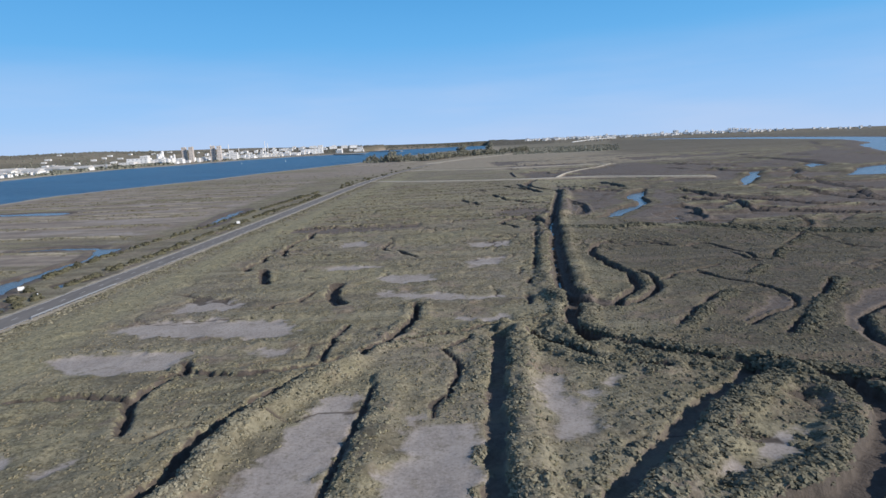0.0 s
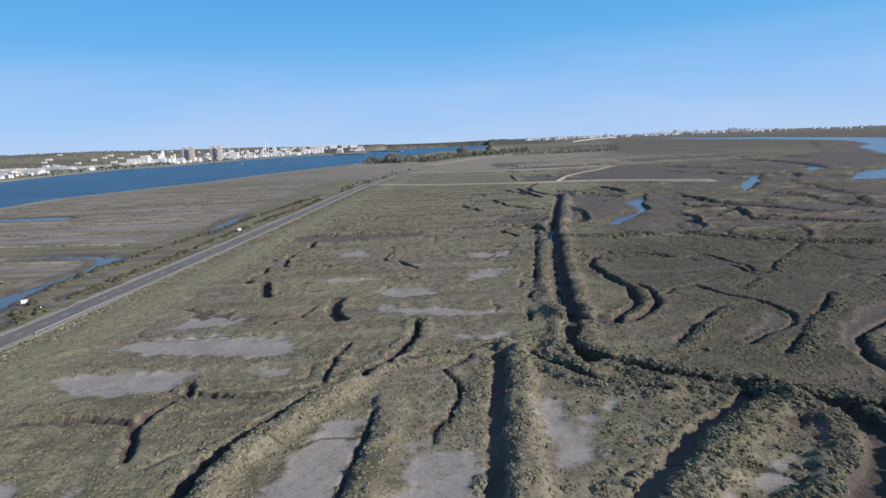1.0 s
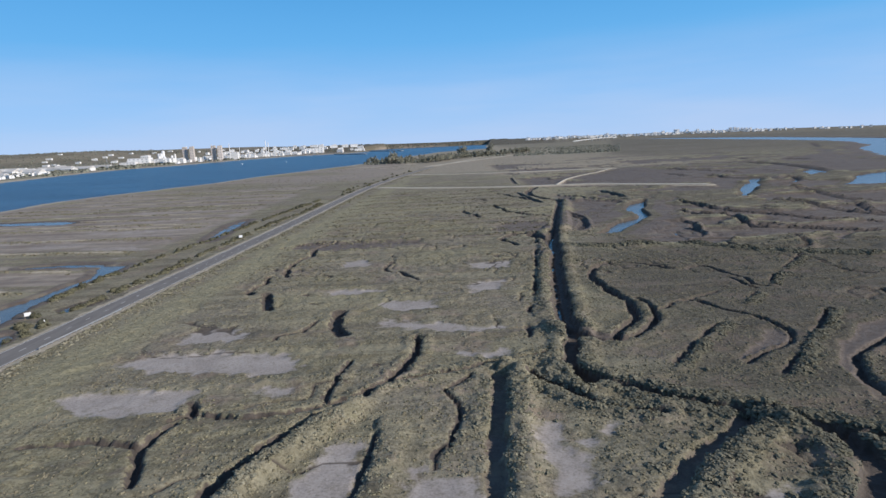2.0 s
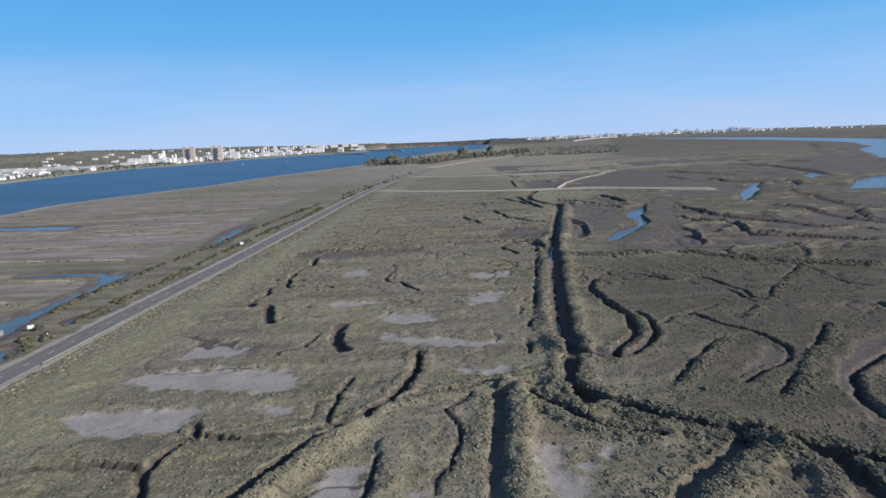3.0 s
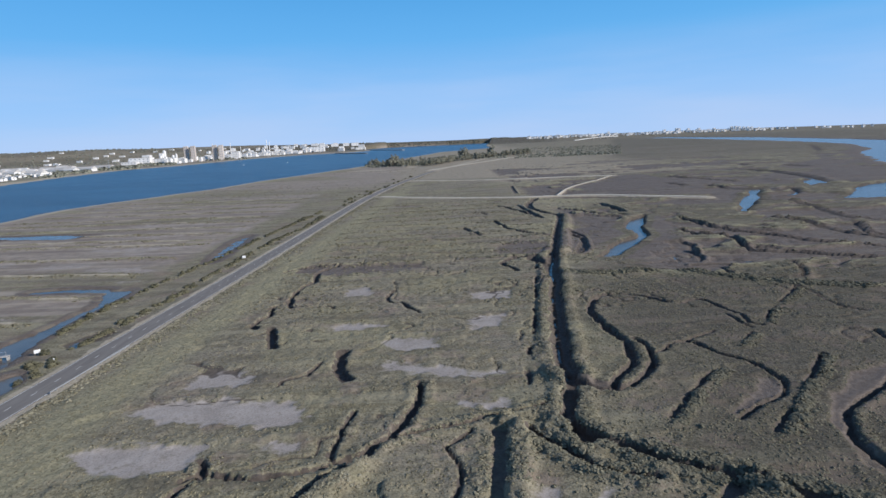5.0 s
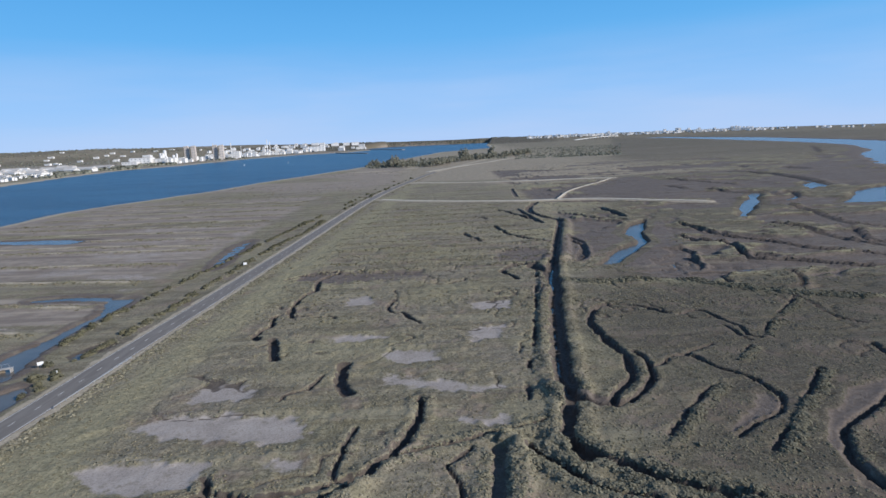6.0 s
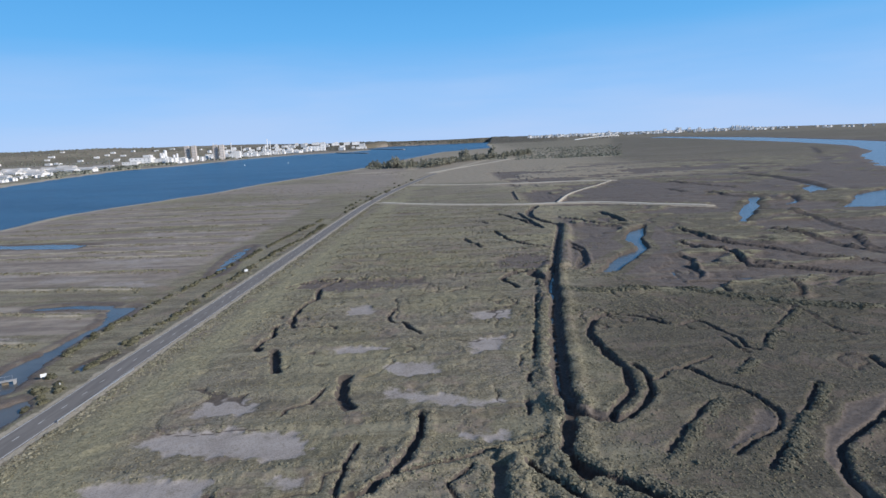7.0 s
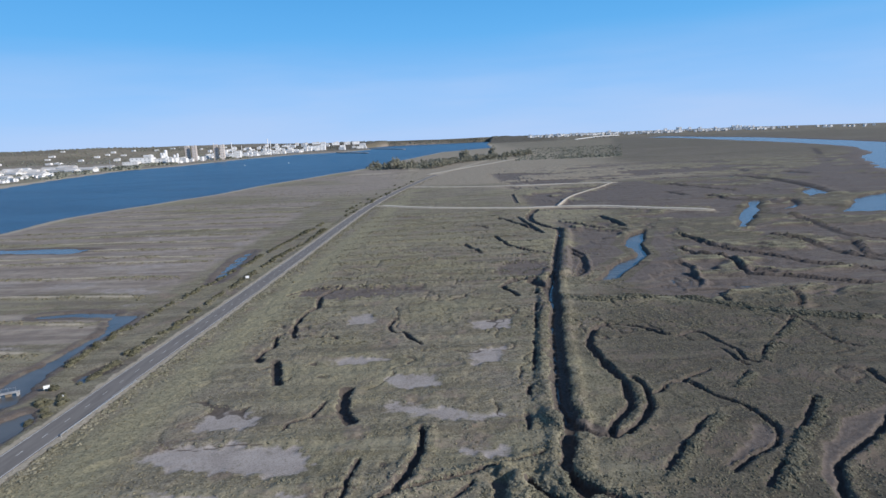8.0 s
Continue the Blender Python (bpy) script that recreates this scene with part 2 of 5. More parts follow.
# ---------------------------------------------------------------- the lie of the land
WATER_LEVEL = -1.9


def lattice(ix, iy, seed):
    h = (ix.astype(np.int64) * 374761393 + iy.astype(np.int64) * 668265263 + seed * 974711) & 0x7FFFFFFF
    h = ((h ^ (h >> 13)) * 1274126177) & 0x7FFFFFFF
    return ((h ^ (h >> 16)) & 0xFFFF) / 65535.0


def vnoise(x, y, size, seed=0):
    """Smooth noise from 0 to 1 with lumps of that size in metres."""
    u, v = x / size, y / size
    iu, iv = np.floor(u), np.floor(v)
    fu, fv = u - iu, v - iv
    fu, fv = fu * fu * (3 - 2 * fu), fv * fv * (3 - 2 * fv)
    a, b = lattice(iu, iv, seed), lattice(iu + 1, iv, seed)
    c, d = lattice(iu, iv + 1, seed), lattice(iu + 1, iv + 1, seed)
    return (a * (1 - fu) + b * fu) * (1 - fv) + (c * (1 - fu) + d * fu) * fv


def fbm(x, y, size, seed=0, octaves=3):
    return sum(vnoise(x, y, size / 2 ** k, seed + k) * 0.5 ** (k + 1) for k in range(octaves)) / (1 - 0.5 ** octaves)


def step(v, a, b):
    s = np.clip((v - a) / (b - a), 0, 1)
    return s * s * (3 - 2 * s)


def smooth(pts, n=5):
    """A rounded line through the corners given."""
    p = [Vector(q).to_2d() for q in pts]
    p = [p[0] * 2 - p[1]] + p + [p[-1] * 2 - p[-2]]
    out = []
    for a, b, c, d in zip(p, p[1:], p[2:], p[3:]):
        for i in range(n):
            t = i / n
            out.append(0.5 * (2 * b + (c - a) * t + (2 * a - 5 * b + 4 * c - d) * t * t + (3 * b - a - 3 * c + d) * t ** 3))
    out.append(p[-2])
    return [(q.x, q.y) for q in out]


def near(x, y, pts, reach):
    """Which of the points lie within reach of a line, how far off, and on which side (minus: to its left)."""
    px, py = [q[0] for q in pts], [q[1] for q in pts]
    at = np.nonzero((x > min(px) - reach) & (x < max(px) + reach) & (y > min(py) - reach) & (y < max(py) + reach))[0]
    gx, gy = x[at], y[at]
    best, side = np.full(len(at), 1e9), np.zeros(len(at))
    for (ax, ay), (bx, by) in zip(pts, pts[1:]):
        dx, dy = bx - ax, by - ay
        q = np.clip(((gx - ax) * dx + (gy - ay) * dy) / (dx * dx + dy * dy + 1e-9), 0, 1)
        ex, ey = gx - ax - q * dx, gy - ay - q * dy
        d = np.hypot(ex, ey)
        s = np.sign(dx * ey - dy * ex)
        side = np.where(d < best, -s, side)
        best = np.minimum(best, d)
    return at, best, side


def inside(x, y, pts):
    """Signed distance to a polygon's edge: plus inside."""
    ring = pts + [pts[0]]
    at, d, _ = near(x, y, ring, 12)
    gx, gy = x[at], y[at]
    odd = np.zeros(len(at), bool)
    for (ax, ay), (bx, by) in zip(ring, ring[1:]):
        if ay != by:
            odd ^= ((ay > gy) != (by > gy)) & (gx < (bx - ax) * (gy - ay) / (by - ay) + ax)
    return at, np.where(odd, d, -d)


# creeks and ditches: line, width, depth, height of the banks thrown up beside them
CREEKS = [
    ([(-5.9, 117.4), (-5.9, 111.4), (-7.4, 102.8), (-10, 96.3), (-13, 91.8), (-15.6, 87.8), (-17.6, 84.3)], 2.2, 1.5, 0.25),
    ([(-17.6, 84.3), (-21.2, 81.8), (-23.7, 77.3), (-26.3, 72.7), (-28.3, 68.2), (-29.9, 62.2), (-30.4, 54.6), (-32.4, 46.5), (-33.5, 38.4)], 3.0, 1.5, 0.35),
    ([(-18.6, 106), (-19.6, 100.5), (-20.1, 94.4), (-20.6, 90.4), (-19.6, 87.8)], 0.9, 0.8, 0.1),
    ([(-41.5, 84.1), (-42.6, 82.1), (-43.6, 79.1), (-44.1, 76), (-43.1, 73), (-41.1, 66.9)], 1.5, 1.3, 0.15),
    ([(-42.5, 90.2), (-41, 87.2), (-40.5, 84.1)], 0.8, 0.7, 0.1),
    ([(-26.6, 139.6), (-26.1, 131.5), (-24.1, 125.4), (-22.6, 122.3)], 3.2, 1.35, 0.15),
    ([(-44.2, 250), (-52, 236), (-50, 218.1), (-52.5, 211.1), (-53.6, 200.9), (-52.6, 188.7), (-50.5, 182.5)], 2.4, 1.45, 0.15),
    ([(-51, 184.5), (-43.4, 182.8), (-37.7, 183.1), (-35.7, 179)], 1.0, 0.9, 0.1),
    ([(-56.2, 187.7), (-57.2, 184.7), (-55.2, 175.5), (-57.2, 172), (-57.8, 165.9), (-56.2, 163.3)], 2.2, 1.4, 0.1),
    ([(-51.1, 161.6), (-48.6, 152.4), (-46.3, 146.2)], 3.0, 1.35, 0.1),
    ([(-30.2, 133.6), (-31.7, 128.6), (-33.3, 125.1), (-36.9, 122.6), (-37.9, 120.1)], 0.9, 0.7, 0.05),
    ([(-17.9, 199.2), (-19.4, 190.1), (-16.9, 183.5), (-13.8, 183.4), (-11.8, 177.7), (-7.8, 172)], 1.2, 1.0, 0.1),
    ([(52.6, 261.9), (49.5, 250.5), (43.5, 223.2), (41.5, 204.2), (38.2, 190.8), (34.9, 171.3), (31.2, 149.3), (28.3, 131.8), (27.3, 119.7)], 5.4, 1.25, 0.5),
    ([(38.6, 244.5), (42.5, 232.3), (43.5, 215.2)], 6.0, 1.5, 0.1),
    ([(27.3, 119.7), (26.3, 113.2), (24.2, 105.7), (22.7, 99.7), (22.7, 95.2), (24.2, 90.7)], 3.4, 1.7, 0.4),
    ([(22.7, 97.2), (25.7, 92.4), (30.7, 88), (35.2, 83.5), (41.6, 80.3), (46.6, 76.8), (52, 72.7), (57, 69.1), (65.9, 61.5), (75.7, 51.5)], 2.6, 1.4, 0.35),
    ([(14.7, 95.3), (18.2, 90.3), (21.2, 85.7), (23.7, 82.6), (26.2, 81.1), (31.7, 79)], 1.6, 1.2, 0.25),
    # bank shadow on flat ground, drawn as a shallow muddy bed
    ([(42.6, 75.8), (36.6, 70.9), (31.1, 66.5), (26.1, 61), (21.1, 55.5), (17.6, 51.5), (13.1, 46.1), (8, 38)], 3.8, 0.5, 0.7),
    ([(51, 72.2), (52.5, 69.2), (52, 64.7), (49, 59.2), (44.5, 54.8), (40.1, 50.3), (36.1, 47.8), (30.1, 45.9), (24.1, 41.9)], 4.6, 0.9, 0.4),
    # another strip of levee shadow given a shallow bed and mud
    ([(9.2, 95.4), (8.1, 84.4), (6.6, 74.3), (5.6, 66.3), (5.1, 59.2), (4.5, 53.7), (4, 46.1), (3, 36.1)], 3.2, 0.5, 0.5),
    ([(4.1, 96.5), (1.1, 93.1), (-0.4, 90.6), (1.6, 85.5), (1.6, 80.9), (0.6, 76.9), (0.1, 72.9)], 0.9, 0.9, 0.1),
    ([(-1, 72.6), (-2, 70.9), (-2, 67.4)], 0.7, 0.6, 0.05),
    ([(-12.5, 92.3), (-4.9, 96.7), (6.2, 100), (14.7, 103.4), (20.2, 105.3)], 1.1, 0.9, 0.35),
    ([(-10.6, 76.6), (-11.1, 68.5), (-12.1, 60.9), (-12.7, 54.4), (-13.6, 46.3)], 0.8, 0.5, 0.25),
    ([(69.1, 170.8), (63.2, 178.9), (56.8, 182.6), (50.8, 180.8), (46.4, 173.9), (43.8, 165), (43.8, 156), (44.3, 147.4), (45.3, 141.9), (45.3, 134.9), (44.2, 128.4), (42.2, 122.9), (39.2, 119), (36.3, 116), (35.2, 112)], 3.0, 1.5, 0.25),
    ([(48.3, 139.8), (49.7, 134.8), (48.7, 127.8), (46.7, 122.3), (43.2, 116.9), (38.7, 112.5), (34.7, 110.6)], 2.5, 1.4, 0.3),
    ([(35.2, 111.5), (31.3, 113.1), (27.3, 115.7)], 3.6, 0.9, 0.0),
    ([(49.7, 129.8), (53.7, 132.2), (55.7, 135.1), (60.6, 136.5)], 1.2, 1.0, 0.1),
    ([(72.1, 169.2), (78, 172), (80.4, 170.4), (82.4, 162.9), (83.8, 155.4), (82.8, 148.9), (85.3, 146.4)], 1.2, 0.9, 0.1),
    ([(79.9, 159.5), (80.4, 153.5), (80.4, 147.5), (81.4, 145)], 1.0, 0.8, 0.1),
    ([(70, 142.8), (63.1, 139), (60.6, 136), (62.1, 134.5), (64.1, 127.9), (67, 123.9), (69, 120.4), (69.5, 115.9), (70.4, 112.8), (68.9, 108.9), (65.5, 104.5), (60, 101.6), (53.6, 96.7)], 1.3, 1.0, 0.15),
    ([(115.2, 181.3), (104.9, 169.7), (96.1, 161), (86.8, 148.3)], 1.7, 0.7, 0.05),
    ([(78.9, 140.6), (71, 132.3)], 1.7, 0.7, 0.05),
    ([(60.6, 119.5), (54.6, 113.7), (48.2, 106.3), (44.2, 101.3), (40.2, 95.9)], 1.8, 0.7, 0.05),
    ([(86.2, 124), (79.3, 115.6), (71.9, 108.3), (65, 100), (57.5, 91.6)], 1.9, 0.75, 0.05),
    ([(96.4, 114.8), (93.5, 111.4), (82.7, 103.6), (74.3, 97.8), (70.9, 92.4), (68.4, 86.9), (67.9, 79.5)], 1.8, 1.2, 0.15),
    ([(116.1, 182.7), (117.1, 176.3), (116.1, 170.8), (114.6, 161), (118.5, 154.4)], 1.0, 0.8, 0.1),
    ([(109.2, 138.8), (108.7, 134.9), (107.7, 128.4), (105.2, 120.6)], 1.6, 1.1, 0.1),
    ([(24.6, 237), (31.6, 246.8), (40.6, 247.4)], 3.0, 0.7, 0.1),
    ([(24.6, 237), (27.6, 228.8), (29.5, 222.7)], 2.2, 1.2, 0.1),
    ([(78.6, 378.6), (72.7, 391), (66.8, 411.4), (66.9, 439.5), (78.9, 478.6)], 6, 1.9, 0.2),
    ([(62.8, 374.6), (56.9, 400.1), (51, 420.6), (43.1, 441.2)], 4, 1.4, 0.2),
    ([(96.3, 399.4), (100.2, 387.2), (117.7, 366.2)], 4, 1.4, 0.2),
    ([(60.5, 251.6), (72.4, 289), (70.5, 314.1)], 4, 1.0, 0.1),
    ([(-66.9, 236.6), (-60.7, 244.5), (-46.3, 251.1)], 1.4, 0.8, 0.1),
    ([(127.2, 300.2), (131, 286.1), (139.6, 273.8), (133.8, 247.4), (138.1, 240.8), (147.7, 236.9), (158.7, 228.1), (174, 217.7)], 3.0, 1.2, 0.6),
    ([(141.8, 339.9), (146.5, 314), (150.3, 296), (160.8, 281.7), (166.5, 268.6), (171.2, 258.6), (181.7, 251.2), (190.2, 239.1)], 3.2, 1.2, 0.6),
    ([(233.2, 417.4), (242.5, 395.3), (236.7, 356.8), (230, 321.2), (239.3, 304.1)], 5, 1.3, 0.6),
    ([(191.5, 328.2), (197.1, 308.3), (197, 294.6), (197.9, 275), (203.5, 260.1)], 4, 1.3, 0.6),
    ([(219.7, 300.3), (208.3, 279.4), (206.4, 268.7), (210.1, 264.6)], 5, 1.5, 0.5),
    ([(114.5, 270.1), (115.4, 260.1), (109.5, 247.5), (109, 237.6), (106.1, 230.2)], 2.6, 1.2, 0.4),
    ([(99.2, 222), (109.4, 222.1), (112.8, 220), (106, 212.3), (105.5, 204.9)], 1.8, 1.0, 0.3),
    ([(135.1, 215.7), (132.7, 206.4), (126.3, 194.3)], 1.6, 0.9, 0.3),
    ([(68.5, 300.2), (71.4, 289.1), (66.4, 261.3), (59, 249.1)], 3.4, 1.2, 0.2),
    ([(118.8, 431.7), (120.7, 400.7), (121.6, 379.8)], 5, 1.5, 0.3),
    ([(363.6, 723.1), (369.7, 686), (373.9, 646.3), (367.5, 594.6), (358.3, 551.6), (344.7, 511.7)], 13, 2.0, 0.6),
    ([(420.8, 812.5), (409.1, 768.6)], 10, 1.6, 0.4),
    ([(859, 1344), (701, 1071)], 14, 1.6, 0.4),
    ([(450.2, 748.8), (447.4, 715.3)], 14, 1.6, 0.4),
    ([(257.4, 657.7), (270.2, 612.5), (287.5, 563.3)], 7, 1.3, 0.5),
    ([(245.8, 532.3), (256.8, 493.4), (277.1, 493.6)], 7, 1.4, 0.5),
    ([(265, 455.8), (291.8, 477.8), (274.2, 443.5), (254.7, 429.4)], 8, 1.7, 0.5),
    ([(224.4, 571.4), (230.8, 539.5)], 6, 1.3, 0.4),
    ([(75.6, 364.8), (60.6, 299.6), (49.5, 250.5), (42.9, 223.2), (40.5, 204.2), (37.2, 190.8), (34, 171.3), (30.4, 149.3), (27.7, 131.8), (26.9, 119.7)], 0.6, 2.15, 0.0),
    ([(12.8, 335.4), (20.8, 311.7)], 2.2, 0.6, 0.2),
    ([(32.9, 359.4), (39.8, 323.8), (53.7, 304)], 2.2, 0.7, 0.2),
    ([(58, 442.1), (61.8, 392.7), (64.7, 367.5)], 2.7, 0.8, 0.2),
    ([(23, 409.4), (31, 396.8)], 2.5, 0.7, 0.2),
    ([(75.3, 612.2), (70.1, 534.4)], 3.8, 0.8, 0.2),
    ([(-43.2, 84.1), (-40.9, 85.6), (-37.2, 85.1), (-32.3, 84.0), (-25.2, 84.9), (-20.5, 86.4), (-17.4, 88.7)], 1.7, 1.0, 0.05),
    ([(-45.4, 76.7), (-48.5, 77.8), (-53.2, 78.8), (-57.6, 78.2), (-62.6, 78.1)], 1.5, 0.9, 0.05),
    ([(-41.1, 85.6), (-41.5, 88.1), (-43.2, 90.4)], 1.3, 0.8, 0.05),
    ([(40.1, 240.4), (33.5, 200.5), (29.4, 177.5), (24.4, 150), (20.3, 132.5), (17.8, 116.4)], 1.5, 0.8, 0.05),
    ([(78.6, 380.6), (75.6, 364.8), (60.6, 299.6), (51.6, 258)], 4.6, 1.15, 0.2),
]
# levees thrown up on the left and right of some of them as they run, and their width
LEVEES = {0: (0.4, 0.2, 2.2), 1: (1.5, 0.1, 3.6), 12: (0.6, 0.7, 3.4), 14: (0.5, 0.6, 3.4), 15: (0.7, 0.6, 2.8), 16: (0.5, 0.6, 2.2), 17: (1.35, 0.0, 4.6),
          18: (0.3, 0.8, 3.4), 19: (1.3, 0.1, 4.0), 22: (0.4, 0.4, 1.8), 23: (0.6, 0.0, 4.4), 24: (0.1, 0.1, 1.8), 25: (0.25, 0.3, 1.6), 31: (0.25, 0.0, 1.8), 32: (0.25, 0.0, 1.8),
          33: (0.3, 0.0, 1.8), 34: (0.3, 0.0, 1.8), 35: (0.4, 0.1, 1.8), len(CREEKS) - 1: (1.4, 0.1, 5.0)}
# shallow ditches, only in stretches; their dark beds also draw the shrub rows' shadow
BROKEN = (31, 32, 33, 34, len(CREEKS) - 2)
# bare salt pans and drying mud flats between the banks
PANS = [
    [(-16.1, 74.6), (-11.3, 75.6), (-11.3, 67), (-12.3, 60.4), (-12.9, 54.4), (-13.7, 40.2), (-28.4, 40.4), (-23.3, 52), (-21.7, 55.5), (-20.7, 60.5), (-18.7, 66.6), (-17.1, 73.1)],
    [(-5, 66.9), (3.3, 66.3), (3, 58.2), (2.4, 49.7), (1, 38.1), (-9.1, 38.2), (-7.1, 50.8), (-6, 58.8), (-5.5, 65.4)],
    [(13.6, 76.2), (16.2, 77.7), (16.1, 71.7), (18.1, 64.1), (15.6, 60.6), (12.1, 60.7), (12.1, 67.7)],
    [(17.1, 73.2), (23.2, 76.1), (23.7, 74.6), (18.1, 71.6)],
    [(32.6, 56.9), (39.6, 60.8), (38.6, 58.8), (35.1, 55.4), (31.1, 54.4)],
    [(28.1, 53.9), (31.1, 54.4), (29.6, 52.4), (27.1, 51.9)],
    [(-65.1, 109.5), (-61.5, 115), (-45.1, 114.2), (-31.3, 112.4), (-28.2, 103.2), (-36.4, 101.8), (-48.7, 104.1), (-57.9, 105.3)],
    [(-68.2, 94.2), (-60.5, 96.6), (-48.7, 96.4), (-44.1, 94.3), (-45.1, 88.8), (-52.8, 86.3), (-62, 88.5)],
    [(-61.4, 124.7), (-54.2, 132.7), (-46, 127.4), (-45, 121.8), (-59.4, 120.6)],
    [(-34.4, 94.7), (-27.2, 95.6), (-26.7, 92.5), (-33.4, 92.6)],
    [(-16.5, 130.3), (-12.9, 132.2), (-1.8, 127.9), (12.8, 122.6), (9.7, 121.1), (0.7, 121.3), (-6.9, 124.5), (-15.5, 127.2)],
    [(-16.5, 146), (-14.4, 149), (-3.3, 148.2), (-2.3, 141.6), (-13.4, 138.3)],
    [(-34.2, 161.1), (-25.6, 163.4), (-16.9, 160.7), (-24.6, 157.3), (-33.2, 158.1)],
    [(2.7, 108.7), (12.7, 108.5), (10.7, 105.5), (2.7, 105.6)],
    [(-36.2, 203.9), (-27, 206.6), (-25.5, 195.9), (-33.6, 194.1)],
    [(9.4, 192.2), (22.5, 192.8), (21.9, 182.7), (9.9, 183.6)],
    [(7.8, 165), (17.4, 166.3), (16.9, 154.7), (7.8, 153.9)],
    [(-54.9, 61.9), (-51.3, 62.4), (-49.8, 59.3), (-52.9, 57.8)],
    [(-45.7, 58.8), (-42.6, 61.3), (-42.1, 59.8), (-44.2, 57.7)],
]
# dark wet mud
MUDS = [
    [(68, 114.9), (69.4, 112.4), (66.5, 106.4), (60, 102.1), (54.1, 97.7), (51.6, 98.7), (56.6, 103.1), (63, 108)],
    [(100.4, 119.7), (86.7, 114), (75.8, 103.8), (68.4, 94.4), (63.9, 79.5), (67.9, 79.5), (70.9, 92.4), (74.3, 97.8), (82.2, 103.1), (96.4, 112.8)],
    [(38.2, 112), (35.2, 109.5), (26.3, 114.2), (26.3, 119.3), (31.3, 116.1)],
    [(36.6, 252.6), (28.6, 261), (30.7, 276), (40.7, 285.6), (48.6, 275.1), (44.6, 250.2)],
    [(99.8, 259.8), (86, 233.5), (62.4, 235.5), (58.5, 249.6), (66.5, 299.3), (90.2, 318), (109.8, 346.8), (134.2, 370.1), (138.8, 325.3), (119.4, 296.6)],
    [(110.3, 515.9), (158.6, 491.9), (210.9, 472.8), (253.3, 542.3), (290.5, 616.2), (235.1, 680.7), (211.6, 688.4), (159, 610.5)],
    [(317.6, 536.3), (398.2, 509.7), (468.3, 559.6), (486.2, 688.8), (554.7, 791.4), (637.9, 889), (588.6, 897.1), (486.8, 801.1), (398.9, 661.6), (327, 612.3)],
    [(-62.8, 236.4), (-19.8, 232.2), (-5.6, 234.2), (-9.6, 245.5), (-60.7, 250.6)],
]
# standing water in the marsh: the ground lies below the tide there
POOLS = [
    [(278.1, 494.5), (262.3, 491.9), (222, 427), (186.8, 362.8), (191.5, 352.7), (209.6, 381), (245.4, 436)],
    [(131.2, 365.3), (114.7, 348.5), (102.9, 319.3), (103.9, 307.3), (101.9, 292.5), (87.1, 276.3), (73.3, 253.5), (63.9, 240.4), (75.7, 244.4), (88.1, 266.3), (105.8, 291.3), (113.6, 321.7)],
    [(286.9, 406.8), (342.7, 475.5), (407.1, 513.7), (485.4, 520.5), (397.7, 396)],
    [(342.1, 548.3), (314.7, 487.5), (340.2, 515.9), (358.3, 552.5)],
    [(-116.5, 113), (-116.5, 127.9), (-113.8, 141.2), (-116.4, 154.7), (-118.5, 168.6), (-120.6, 185.2), (-120, 198), (-119.5, 210.4), (-120, 218.1), (-123.6, 221.3), (-133.1, 221.7),
     (-133.1, 218.1), (-128.9, 208.6), (-124.7, 199.2), (-125.8, 189.5), (-126.3, 175.6), (-127.4, 166.3), (-128.5, 158.1), (-128.5, 151.4), (-126.4, 142.1), (-123.3, 127.6), (-122.3, 113.1)],
    [(-110.5, 269.2), (-115.6, 294.2), (-119.8, 327.4), (-116.6, 347.8), (-113, 319.8), (-110.9, 287.8)],
    [(-306.7, 392.7), (-260.3, 388.8), (-228.7, 376.3), (-243.9, 368.8), (-294.5, 377.1), (-351.6, 382.7), (-351.6, 393.4)],
    [(-132.6, 218.1), (-148.9, 221.2), (-163.3, 220.2), (-165.4, 223.9), (-149.5, 225.9), (-133.1, 222.7)],
    [(-118.1, 102.8), (-108.1, 125.2), (-110.2, 129.9), (-107, 135.4), (-103.9, 132.3), (-102.9, 125.1), (-104.5, 102.5)],
]
# how deep each lies, how far its edge wanders, and how much wider it is
POOL_DEPTHS = [(2.45, 9, -1.5), (2.45, 6, 0.0), (2.45, 7, -1), (2.45, 4, 0), (1.2, 1.0, -1.5), (0.55, 4, 1.5), (1.2, 3, 1.0), (0.9, 2, 0.5), (1.2, 2, 0.3)]
# the tidal river with the town behind it, and the wide creek on the other side
RIVER = [(-372, -900), (-372, 300), (-374, 420), (-375, 483), (-386, 574), (-368, 644), (-348, 679), (-309, 789), (-291, 904), (-239, 1069), (-171, 1311),
         (-110, 1700), (4, 2342), (240, 2706), (300, 3700), (430, 4860), (-430, 4860), (-560, 4300), (-420, 3650), (-540, 3260), (-771, 3153), (-908, 2695),
         (-938, 2111), (-1033, 1906), (-968, 1488), (-894, 1177), (-850, 500), (-850, -900)]
CREEK_WEST = [(545, 690), (575, 760), (643, 867), (700, 960), (823, 1105), (961, 1374), (1049, 1744), (1178, 2585), (1250, 3100), (1250, 3600),
              (1420, 3650), (1376, 3100), (1350, 2445), (1202, 1721), (1141, 1492), (1120, 1200), (1100, 700), (800, 600)]
ROAD = [(-107, -60), (-94.2, 112), (-92.2, 147.5), (-90, 182), (-86.8, 235), (-84.6, 277), (-80.6, 354.6), (-76.9, 434.5), (-70, 549), (-55.8, 682), (-31.9, 839), (-16, 935),
        (8, 1040), (60, 1230), (150, 1560)]
